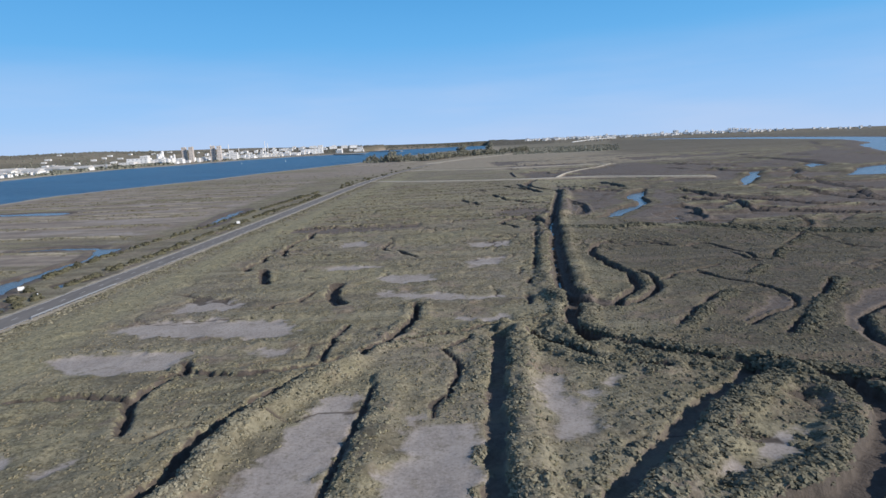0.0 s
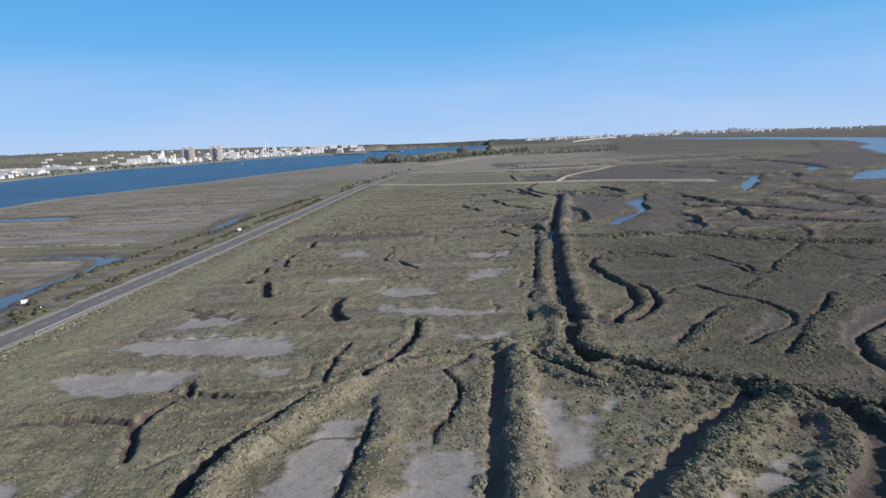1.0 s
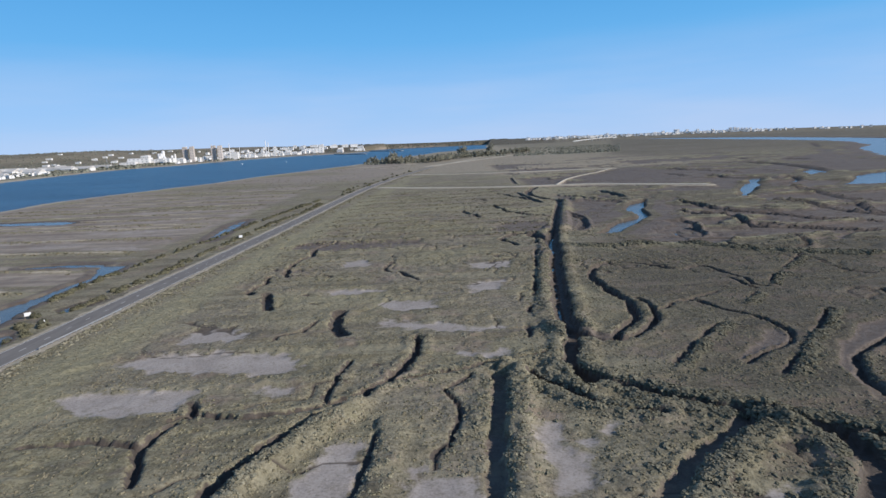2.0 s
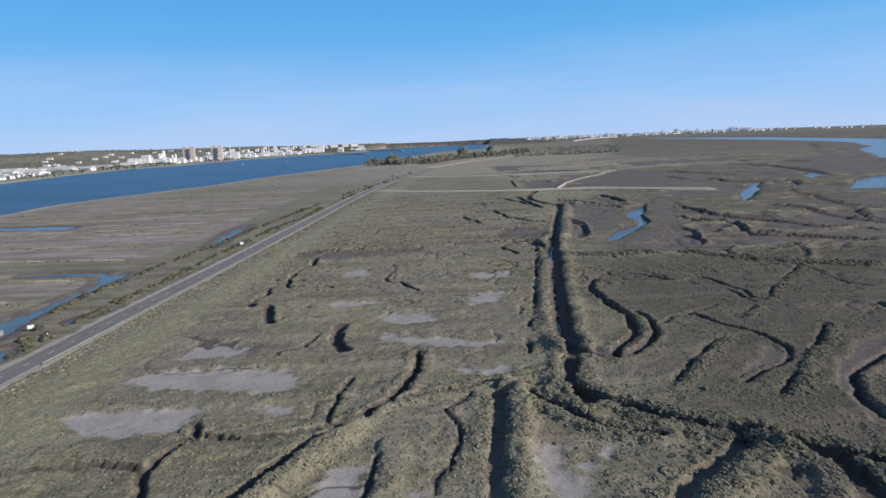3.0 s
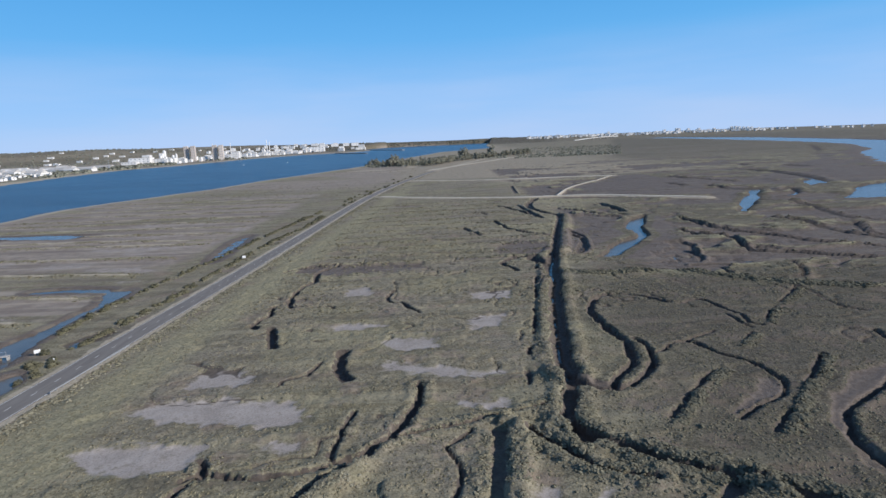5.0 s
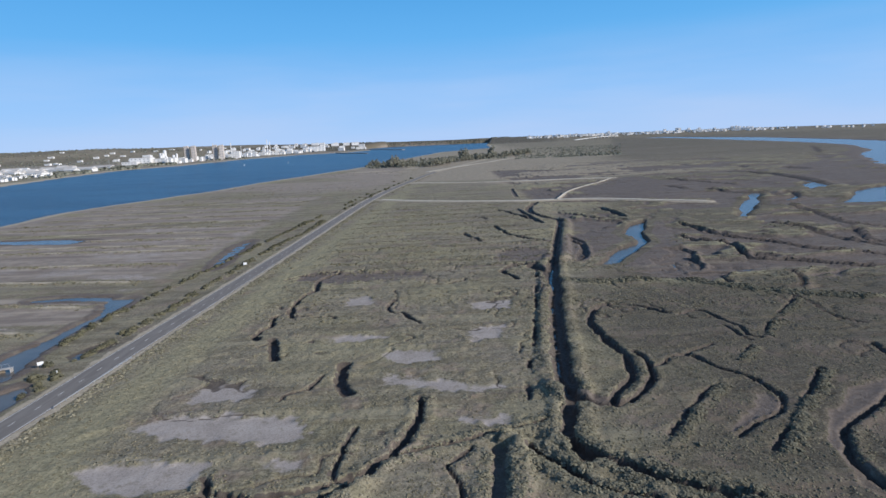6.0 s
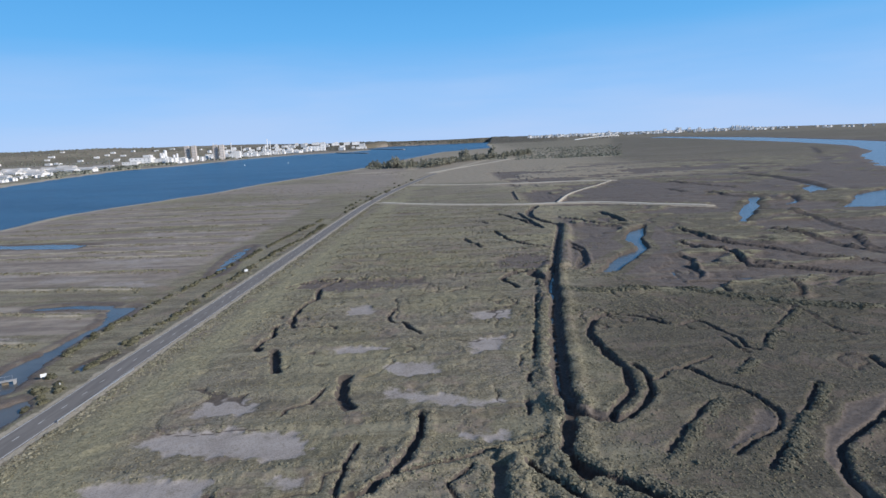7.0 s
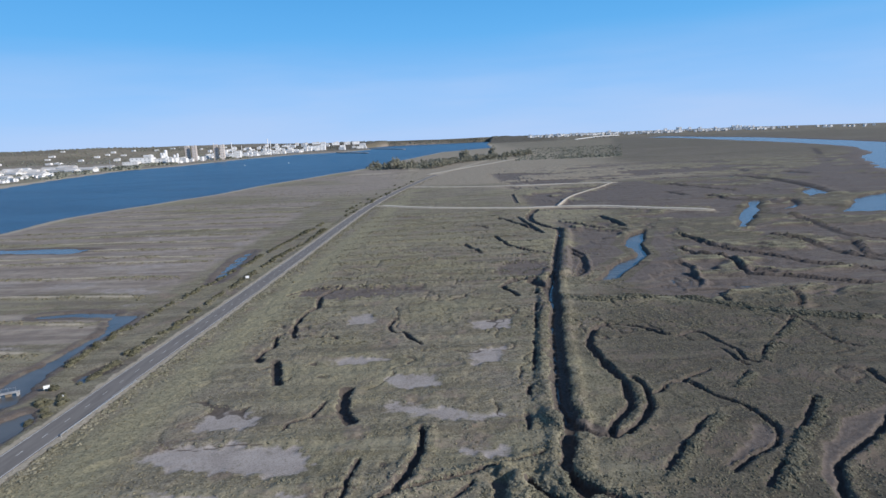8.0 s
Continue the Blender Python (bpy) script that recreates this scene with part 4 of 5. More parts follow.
def build_road():
    z = 0.26
    line = [(x, y) for x, y in ROAD_LINE if y < 985]
    co, f = ribbon(line, 0, 3.75, z, "asphalt")
    road = tagged(new("road", raw_mesh("road", co, f, M_ASPHALT, True)), "grey asphalt two-lane road with white edge lines and dashes", "road", kind="structure")
    for off in (-3.38, 3.38):
        co, f = ribbon([q for q in line if q[1] < 720], off, 0.075, z + 0.012, "line")
        o = new("edge_line", raw_mesh("edge_line", co, f, M_PAINT, True))
        o.parent = road
    bm = bmesh.new()
    box(bm, 0.13, 2.0, 0.02)
    first = None
    for k in range(-3, 56):
        y = 114.4 + 7.5 * k
        x, turn = along(line, [y])
        m = pose(x[0], y, z - 0.008, 0, 0, -turn[0])
        if first is None:
            first = part("lane_dash", bm, M_PAINT, road)
            first.matrix_basis = m
        else:
            again("lane_dash", first, m, road)
    return road


build_road()


def dirt_track(pts, w):
    """A pale earth track, a thin worn bed lying on the marsh."""
    line = smooth(pts, 8)
    co, f = ribbon(line, 0, w * 0.5, 0.0, "dirt_track")
    n = len(line)
    mid = np.array(line)
    top = np.max([height_at(mid[:, 0] + dx, mid[:, 1] + dy) for dx in (-4, 0, 4) for dy in (-4, 0, 4)], axis=0) + 0.15
    co[:, 2] += np.tile(top, 4)
    return tagged(new("dirt_track", raw_mesh("dirt_track", co, f, M_TRACK)), "pale dry earth track across the marsh", "track", kind="structure")


for pts, w in TRACKS[:4]:
    dirt_track(pts, w * 0.72)


def guard_rail(y0, y1):
    """A low steel barrier on short posts beside the road."""
    n = int((y1 - y0) / 2.0)
    ys = np.linspace(y0, y1, n + 1)
    xs, turn = along(ROAD_LINE, ys)
    xs = xs + 4.35
    rail = tagged(base("guard_rail", xs[0], ys[0], 0.15), "galvanised steel guard rail on short posts beside the road", "guard rail")
    bm = bmesh.new()
    length = math.hypot(xs[-1] - xs[0], ys[-1] - ys[0])
    for dz, dx in ((0.46, 0.0), (0.56, 0.04), (0.66, 0.0)):
        box(bm, 0.05, length, 0.11, (dx, length / 2, dz))
    beam = part("beam", bm, M_STEEL, rail)
    beam.matrix_basis = pose(0, 0, 0, 0, 0, -turn[0])
    first = None
    for x, y in zip(xs, ys):
        m = pose(x - xs[0] + 0.07, y - ys[0], -0.2)
        if first is None:
            bm = bmesh.new()
            box(bm, 0.10, 0.12, 0.95, bevel=0.01)
            first = part("post", bm, M_STEEL, rail)
            first.matrix_basis = m
        else:
            again("post", first, m, rail)
    return rail


guard_rail(121, 151)


def notice_board(x, y, w, h, turn, label):
    z = float(height_at(x, y)[0]) - 0.1
    b = tagged(base("notice_board", x, y, z, turn), label, "notice board")
    for s in (-1, 1):
        bm = bmesh.new()
        box(bm, 0.1, 0.1, 0.95 + h, (s * w * 0.42, 0.06, 0), bevel=0.012)
        part("post", bm, M_TIMBER, b)
    bm = bmesh.new()
    box(bm, w, 0.04, h, (0, 0, 0.85), bevel=0.008)
    part("panel", bm, M_BOARD, b, "blank white painted panel")
    bm = bmesh.new()
    box(bm, w + 0.12, 0.3, 0.05, (0, 0.03, 0.95 + h), pose(0, 0, 0, 0, 0, 0))
    part("top_rail", bm, M_TIMBER, b)
    return b


notice_board(-110.3, 147.8, 1.5, 0.95, 37, "white notice board on timber posts beside the lay-by")
notice_board(-95.2, 271.1, 1.6, 1.15, 20, "white notice board on timber posts by the roadside bushes")


def marker_post(x, y):
    z = float(height_at(x, y)[0]) - 0.1
    p = tagged(base("marker_post", x, y, z), "short white marker post at the edge of the lay-by", "marker post")
    bm = bmesh.new()
    tube(bm, 0.17, 0.15, 0.9, sides=8)
    part("shaft", bm, M_BOARD, p)
    bm = bmesh.new()
    tube(bm, 0.17, 0.05, 0.12, (0, 0, 0.9), sides=8)
    part("cap", bm, M_BOARD, p)
    return p


marker_post(-102.6, 142.7)


def sluice(x, y, turn):
    """A small concrete sluice with a walkway and railing across the canal."""
    s = tagged(base("sluice", x, y, -1.9, turn), "pale concrete sluice with steel railing over the canal", "sluice")
    for k in (-1, 1):
        bm = bmesh.new()
        box(bm, 0.5, 1.6, 2.3, (k * 2.2, 0, 0), bevel=0.03)
        part("abutment", bm, M_CONCRETE, s)
    bm = bmesh.new()
    box(bm, 5.2, 1.3, 0.22, (0, 0, 2.3), bevel=0.03)
    part("deck", bm, M_CONCRETE, s)
    for k in (-1.7, 0, 1.7):
        bm = bmesh.new()
        tube(bm, 0.03, 0.03, 1.0, (k, 0.55, 2.52), sides=6)
        part("rail_post", bm, M_STEEL, s)
    bm = bmesh.new()
    box(bm, 3.6, 0.05, 0.05, (0, 0.55, 3.5))
    part("hand_rail", bm, M_STEEL, s)
    bm = bmesh.new()
    box(bm, 1.6, 0.08, 1.5, (0, -0.1, 0.7), bevel=0.01)
    part("gate", bm, M_TIMBER, s)
    return s


sluice(-120.1, 146.5, 25)

# ---------------------------------------------------------------- plants


def card_clump(rng, cards, size, flat, core=0.9, fine=2):
    """Corners and triangles of a shrub one metre in radius: a lumpy leafy body with many small tilted sprays on it."""
    bm = bmesh.new()
    bmesh.ops.create_icosphere(bm, subdivisions=fine, radius=core)
    push = Vector((rng.uniform(0, 50), rng.uniform(0, 50), rng.uniform(0, 50)))
    co = [v.co * (0.84 + 0.55 * noise.noise(v.co * 2.1 + push) + rng.uniform(-0.09, 0.09)) for v in bm.verts]
    co = [Vector((c.x, c.y, max(c.z, -0.12) * flat)) for c in co]
    used = [f for f in bm.faces if max(co[v.index].z for v in f.verts) > -0.05]
    keep = sorted({v.index for f in used for v in f.verts})
    at = {k: i for i, k in enumerate(keep)}
    tri = [[at[v.index] for v in f.verts] for f in used]
    co = [co[k] for k in keep]
    bm.free()
    for _ in range(cards):
        a, h = rng.uniform(0, 6.283), rng.uniform(0.05, 1) ** 0.8
        r = math.sqrt(max(0, 1 - h * h)) * rng.uniform(0.8, 1.05)
        c = Vector((r * math.cos(a), r * math.sin(a), h * flat * rng.uniform(0.8, 1.08))) * core * 1.02
        out = (c + Vector((rng.uniform(-.4, .4), rng.uniform(-.4, .4), rng.uniform(0.1, 0.6)))).normalized()
        u = out.cross(Vector((rng.uniform(-1, 1), rng.uniform(-1, 1), rng.uniform(-1, 1)))).normalized()
        v = out.cross(u)
        s = size * rng.uniform(0.6, 1.3)
        i = len(co)
        co += [c - u * s - v * s * 0.7, c + u * s - v * s * 0.8, c + u * s * 0.7 + v * s + out * s * 0.3, c - u * s * 0.6 + v * s * 0.8 + out * s * 0.4]
        tri += [[i, i + 1, i + 2], [i, i + 2, i + 3]]
    return np.array([tuple(c) for c in co]), np.array(tri)


def clump_field(name, x, y, z, r, h, shapes, material, seed):
    """Many clumps in one mesh."""
    g = np.random.default_rng(seed)
    pick, turn = g.integers(0, len(shapes), len(x)), g.uniform(0, 6.283, len(x))
    all_co, all_tri, n = [], [], 0
    for k, (co, tri) in enumerate(shapes):
        at = np.nonzero(pick == k)[0]
        c, s = np.cos(turn[at])[:, None], np.sin(turn[at])[:, None]
        px = (co[None, :, 0] * c - co[None, :, 1] * s) * r[at][:, None] + x[at][:, None]
        py = (co[None, :, 0] * s + co[None, :, 1] * c) * (r[at] * g.uniform(0.6, 1.5, len(at)))[:, None] + y[at][:, None]
        pz = co[None, :, 2] * h[at][:, None] + z[at][:, None]
        all_co.append(np.stack([px, py, pz], -1).reshape(-1, 3))
        all_tri.append((tri[None] + (np.arange(len(at)) * len(co))[:, None, None] + n).reshape(-1, 3))
        n += len(at) * len(co)
    return new(name, raw_mesh(name, np.concatenate(all_co), np.concatenate(all_tri), material, False))


def beside(pts, left, right, away, width, g):
    """Random places on both banks of a line: shrubs a metre, how far off, how wide the belt."""
    p = np.array(smooth(pts))
    seg = np.diff(p, axis=0)
    ln = np.linalg.norm(seg, axis=1)
    out = []
    for side, dens in ((1, left), (-1, right)):
        n = g.poisson(dens * ln.sum())
        k = g.choice(len(seg), n, p=ln / ln.sum())
        q = p[k] + seg[k] * g.uniform(0, 1, n)[:, None]
        nrm = np.stack([-seg[k, 1], seg[k, 0]], -1) / ln[k][:, None]
        out.append(q + nrm * (side * (away + np.abs(g.normal(0, width, n))))[:, None])
    out = np.concatenate(out)
    return out[vnoise(out[:, 0], out[:, 1], 4.5, 71) + g.uniform(-0.25, 0.25, len(out)) > 0.30]


leaf_rng = random.Random(5)
SHRUBS = [card_clump(leaf_rng, 16, 0.25, 0.8, 0.82, 1) for _ in range(7)]
TUFTS = [card_clump(leaf_rng, 3, 0.34, 0.8, 0.75, 1) for _ in range(6)]
FAR = [card_clump(leaf_rng, 4, 0.36, 0.9, 0.85, 1) for _ in range(4)]

# shrubs on the banks, by the ditch they stand beside: left and right bank as the line runs, size
BELTS = {0: (0.9, 0.9, 0.55), 1: (4.6, 0.9, 0.62), 3: (0.4, 0.4, 0.45), 5: (0.6, 0.4, 0.5), 6: (0.4, 0.4, 0.5), 9: (0.5, 0.3, 0.5),
         12: (2.4, 2.2, 0.5), 14: (2.6, 2.6, 0.75), 15: (3.4, 3.4, 0.85), 16: (2.0, 2.4, 0.8), 17: (3.8, 1.2, 0.85), 18: (1.2, 3.0, 0.75),
         19: (3.0, 2.4, 0.7), 20: (0.5, 0.5, 0.4), 22: (1.3, 1.3, 0.6), 23: (2.0, 0.2, 0.55), 24: (0.5, 0.4, 0.5), 25: (0.9, 0.8, 0.55),
         30: (0.4, 0.4, 0.45), 31: (2.4, 0.0, 0.85), 32: (2.4, 0.0, 0.85), 33: (2.6, 0.0, 0.9), 34: (2.6, 0.0, 0.95), 35: (0.7, 0.5, 0.6)}


HEDGE_CANAL = [(-115.4, 161.9), (-116.9, 179.4), (-117.4, 196.4), (-116.3, 208.7), (-114.7, 228.2), (-112.6, 249.7), (-109.9, 284.6), (-107.8, 303), (-105.6, 336.9), (-99.8, 395.2), (-89.1, 510.7), (-76.4, 655.5), (-54.2, 878.9)]
HEDGE_ROAD = [(-103.3, 155.9), (-101.8, 168.7), (-100.2, 190.2), (-99.1, 211.2), (-98.5, 243), (-97.9, 267.6), (-95.8, 304.5), (-94.2, 334.2), (-88.5, 368), (-85, 445), (-72, 612), (-37, 870)]


def shrub_places():
    g = np.random.default_rng(11)
    spots, size = [], []

    def add(q, s, lo=0.6):
        spots.append(q)
        size.append(s * g.uniform(lo, 1.25, len(q)))

    for k, (pts, w, deep, bank) in enumerate(CREEKS[:47]):
        a, b, s = BELTS.get(k, (0.22, 0.22, 0.5))
        add(beside(pts, a * 3.6, b * 3.6, w * 0.42 + 0.2, 0.4 + 0.36 * LEVEES.get(k, (0, 0, 1))[2], g), s)
    # thick scrub where the ditches meet
    for (x0, x1, y0, y1), dens in (((20, 58, 76, 96), 1.0), ((24, 52, 48, 75), 1.0), ((10, 40, 44, 82), 0.3), ((-34, 0, 76, 104), 0.2), ((-60, 20, 96, 160), 0.06), ((26, 60, 96, 125), 0.18)):
        n = int((x1 - x0) * (y1 - y0) * dens)
        add(np.column_stack([g.uniform(x0, x1, n), g.uniform(y0, y1, n)]), 0.5, 0.5)
    # hedge along the cross bank, and the banks of the old salt works
    add(beside(CROSS_BANK, 5.5, 5.5, 0.1, 1.3, g), 1.25)
    add(beside([(-53.5, 232.5), (-20.3, 228.7), (14.5, 224.8), (37.5, 224.4)], 0.35, 0.35, 0.1, 1.2, g), 0.7)
    add(beside(CREEKS[-2][0], 1.2, 0.5, 0.8, 0.5, g), 0.6)
    # brush between the road and the canal
    add(beside(HEDGE_CANAL[:9], 2.4, 2.0, 0.0, 1.2, g), 0.7)
    add(beside(HEDGE_ROAD[:9], 2.2, 2.4, 0.0, 1.2, g), 0.7)
    for r in RIDGES_MID:
        if r < 240:
            x0, x1 = -66 + 0.07 * (r - 110), 24 + 0.17 * (r - 110)
            add(beside([(x0, r + 0.04 * x0), (0, r), (x1, r + 0.04 * x1)], 1.4, 1.4, 0.0, 1.1, g), 0.58)
    # scrub slope beside the road
    n = 1900
    ys = 70 + 330 * g.uniform(0, 1, n) ** 1.4
    xs, _ = along(ROAD_LINE, ys)
    add(np.column_stack([xs + 5.4 + np.abs(g.normal(0, 5.5, n)), ys]), 0.42, 0.4)
    n = 2800
    ys = 70 + 430 * g.uniform(0, 1, n) ** 1.3
    xs, _ = along(ROAD_LINE, ys)
    add(np.column_stack([xs + 5.7 + np.abs(g.normal(0, 2.2, n)), ys]), 0.85, 0.5)
    return np.concatenate(spots), np.concatenate(size)


def settle(p, s, keep=lambda z, pan, mud, sand: (z > -0.45) & (pan < 0.35) & (mud < 0.55) & (sand < 0.5)):
    _, pan, mud, sand, *_ = lie(p[:, 0], p[:, 1])
    z = height_at(p[:, 0], p[:, 1])
    ok = keep(z, pan, mud, sand)
    return p[ok, 0], p[ok, 1], z[ok], s[ok]


def build_shrubs():
    p, s = shrub_places()
    x, y, z, s = settle(p, s)
    g = np.random.default_rng(12)
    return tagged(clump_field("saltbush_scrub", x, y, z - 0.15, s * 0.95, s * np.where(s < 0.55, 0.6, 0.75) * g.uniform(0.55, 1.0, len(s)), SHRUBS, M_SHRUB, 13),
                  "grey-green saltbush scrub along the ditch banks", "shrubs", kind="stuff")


def build_tufts():
    g = np.random.default_rng(21)
    n = 34000
    y = 40 + 170 * g.uniform(0, 1, n) ** 1.35
    half = 26 + y * 0.72
    x = np.clip(g.uniform(-1, 1, n) * half, -88, 140)
    lump = fbm(x, y, 7, 91)
    ok = (lump + g.uniform(-0.2, 0.2, n) > 0.42) & ((x < 30) | (y < 95) | (g.uniform(0, 1, n) < 0.85))
    p = np.column_stack([x, y])[ok]
    n = 11000
    x, y = g.uniform(20, 125, n), 74 + 130 * g.uniform(0, 1, n)
    p = np.concatenate([p, np.column_stack([x, y])[fbm(x, y, 5, 93) + g.uniform(-0.15, 0.15, n) > 0.46]])
    x, y, z, s = settle(p, g.uniform(0.2, 0.46, len(p)))
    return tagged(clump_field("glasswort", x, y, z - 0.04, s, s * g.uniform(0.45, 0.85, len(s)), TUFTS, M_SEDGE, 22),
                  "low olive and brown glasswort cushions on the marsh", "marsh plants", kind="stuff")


def build_far_scrub():
    g = np.random.default_rng(31)
    spots, size = [], []
    for r in RIDGES_LEFT:
        n = 420
        x = g.uniform(-345, -132, n)
        spots.append(np.column_stack([x, r - 0.12 * (x + 170) + g.normal(0, 1.2 + r * 0.003, n)]))
        size.append(g.uniform(0.4, 1.0, n))
    for r in RIDGES_MID:
        if r > 240:
            n = 240
            x = g.uniform(-60, 55, n)
            spots.append(np.column_stack([x, r + 0.04 * x + g.normal(0, 1.8, n)]))
            size.append(g.uniform(0.4, 1.0, n))
    for pts, w, deep, bank in CREEKS[47:]:
        if pts[0][1] > 420:
            continue
        q = beside(pts, 0.5, 0.25, w * 0.5 + 0.6, 1.4, g)
        spots.append(q)
        size.append(g.uniform(0.4, 0.9, len(q)) * (0.7 + 0.08 * w))
    n = 15000
    y = 175 + 360 * g.uniform(0, 1, n) ** 1.25
    x = -72 + 0.03 * y + (72 + 0.75 * y) * g.uniform(0, 1, n)
    q = np.column_stack([x, y])[fbm(x * 0.4, y, 9, 191) + g.uniform(-0.12, 0.12, n) > 0.5]
    spots.append(q)
    size.append(g.uniform(0.35, 0.8, len(q)))
    n = 1500
    y = 590 + 520 * g.uniform(0, 1, n)
    x = -40 - 290 * g.uniform(0, 1, n)
    q = np.column_stack([x, y])[fbm(x * 0.2, y, 30, 196) + g.uniform(-0.1, 0.1, n) > 0.5]
    spots.append(q)
    size.append(g.uniform(0.6, 1.4, len(q)))
    n = 700
    y = 240 + 700 * g.uniform(0, 1, n)
    x, _ = along(ROAD_LINE, y)
    spots.append(np.column_stack([x + np.where(g.uniform(0, 1, n) < 0.6, 1, -1) * (6 + np.abs(g.normal(0, 3.5, n))), y]))
    size.append(g.uniform(0.5, 1.2, n))
    x, y, z, s = settle(np.concatenate(spots), np.concatenate(size), lambda z, pan, mud, sand: (z > -0.5) & (sand < 0.6) & (pan < 0.5))
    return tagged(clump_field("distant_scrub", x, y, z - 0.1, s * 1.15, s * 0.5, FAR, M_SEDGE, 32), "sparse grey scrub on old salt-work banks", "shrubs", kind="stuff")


build_shrubs()
build_tufts()
build_far_scrub()


def roadside_bushes():
    """Dark bushes between the road and the canal, each one a thing."""
    g = np.random.default_rng(41)
    shapes = []
    for k in range(5):
        co, tri = card_clump(leaf_rng, 60, 0.17, 1.0, 0.85)
        shapes.append(raw_mesh("roadside_bush", co, tri, M_BUSH, True))
    canal, verge = HEDGE_CANAL, HEDGE_ROAD
    rows = [(canal, 112, 157, 420, 0.5), (verge, 140, 152, 420, 0.7), (canal, 12, 420, 860, 1.0), (verge, 22, 420, 860, 1.2), ([(-103, 126), (-106, 150)], 14, 126, 149, 2.6)]
    xs, ys = [], []
    for line, n, y0, y1, loose in rows:
        yy = g.uniform(y0, y1, n)
        xs.append(along(line, yy)[0] + g.normal(0, loose, n))
        ys.append(yy)
    xs, ys = np.concatenate(xs), np.concatenate(ys)
    for x, y, k in zip(xs, ys, g.integers(0, 5, len(ys))):
        z = float(height_at(x, y)[0])
        if z < -0.9:
            continue
        s = g.uniform(0.9, 1.6) * (1.0 if y < 400 else 1.4)
        b = new("roadside_bush", shapes[k])
        b.matrix_basis = Matrix.LocRotScale((x, y, z - 0.12), Euler((0, 0, g.uniform(-0.5, 0.5))), (s * g.uniform(0.8, 1.1), s * g.uniform(1.1, 1.9), s * g.uniform(0.8, 1.15)))
        tagged(b, "dark green rounded bush beside the road ditch", "bush", "bushes along the road")


M_BUSH = shrub_material("roadside bush leaves", (0.075, 0.072, 0.046), (0.180, 0.168, 0.104), (0.150, 0.138, 0.088))
roadside_bushes()

# ---------------------------------------------------------------- woods


def tree_meshes(k, rng, tall, spread_r, cards):
    """A trunk with limbs and a crown of many leaf sprays in uneven lumps."""
    bm = bmesh.new()
    tube(bm, 0.32, 0.12, tall * 0.72, sides=6)
    lumps = []
    for i in range(13):
        a, f = rng.uniform(0, 6.283), rng.uniform(0.3, 0.95)
        r = spread_r * math.sin(math.pi * min(1, f * 0.75 + 0.12)) * rng.uniform(0.35, 0.8)
        c = Vector((r * math.cos(a), r * math.sin(a), tall * f))
        lumps.append((c, spread_r * rng.uniform(0.24, 0.46)))
        root = Vector((0, 0, tall * f * 0.62))
        d = c - root
        tube(bm, 0.10, 0.04, d.length, m=Matrix.Translation(root) @ d.to_track_quat("Z", "Y").to_matrix().to_4x4(), sides=4)
    trunk = bpy.data.meshes.new("trunk")
    bm.to_mesh(trunk)
    bm.free()
    trunk.materials.append(M_BARK)
    co, tri = [], []
    for _ in range(cards):
        c, r = rng.choice(lumps)
        d = Vector((rng.gauss(0, 1), rng.gauss(0, 1), rng.gauss(0.25, 0.9))).normalized()
        q = c + d * r * rng.uniform(0.55, 1.1)
        out = (d + Vector((0, 0, 0.6))).normalized()
        u = out.cross(Vector((rng.uniform(-1, 1), rng.uniform(-1, 1), 0.3))).normalized()
        v = out.cross(u)
        s = rng.uniform(0.45, 0.95)
        i = len(co)
        co += [q - u * s - v * s * 0.7, q + u * s - v * s * 0.8, q + u * s * 0.7 + v * s + out * 0.2, q - u * s * 0.6 + v * s * 0.8 + out * 0.3]
        tri += [[i, i + 1, i + 2], [i, i + 2, i + 3]]
    crown = raw_mesh("crown", np.array([tuple(c) for c in co]), np.array(tri), M_PINE, True)
    return trunk, crown


def build_wood():
    rng, g = random.Random(8), np.random.default_rng(51)
    kinds = [tree_meshes(k, rng, 13 + 1.2 * k, 4.8 + 0.3 * k, 330) for k in range(5)]
    edge = np.array(smooth([(-166, 1300), (-91, 1195), (-21, 1145), (26, 1290), (83, 1400), (180, 1535), (258, 1650)], 8))
    for i in range(290):
        t = g.uniform(0, 1) ** 0.9 * (len(edge) - 1.01)
        a, f = int(t), t % 1
        x, y = edge[a] * (1 - f) + edge[a + 1] * f
        back = abs(g.normal(0, 75))
        x, y = x + back * 0.15 + g.normal(0, 4), y + back
        place_tree(kinds[i % 5], x, y, g.uniform(0.6, 0.95), g.uniform(0, 360), g)
    for x, y, s in ((-95, 1205, 1.5), (-88, 1215, 1.45), (58, 1480, 1.75), (70, 1490, 1.8), (66, 1475, 1.6), (145, 1560, 1.75), (139, 1565, 1.7)):
        place_tree(kinds[4], x, y, s, 40 * s, g, "tall dark pine rising above the edge of the wood")


def place_tree(kind, x, y, s, turn, g, label="grey-green pine at the edge of the riverside wood"):
    t = base("tree", x, y, float(height_at(x, y)[0]) - 0.3, turn)
    t.scale = (s, s, s * g.uniform(0.9, 1.1))
    for name, me in zip(("trunk", "crown"), kind):
        o = new(name, me)
        o.parent = t
    return tagged(t, label, "tree", "trees of the riverside wood")


build_wood()


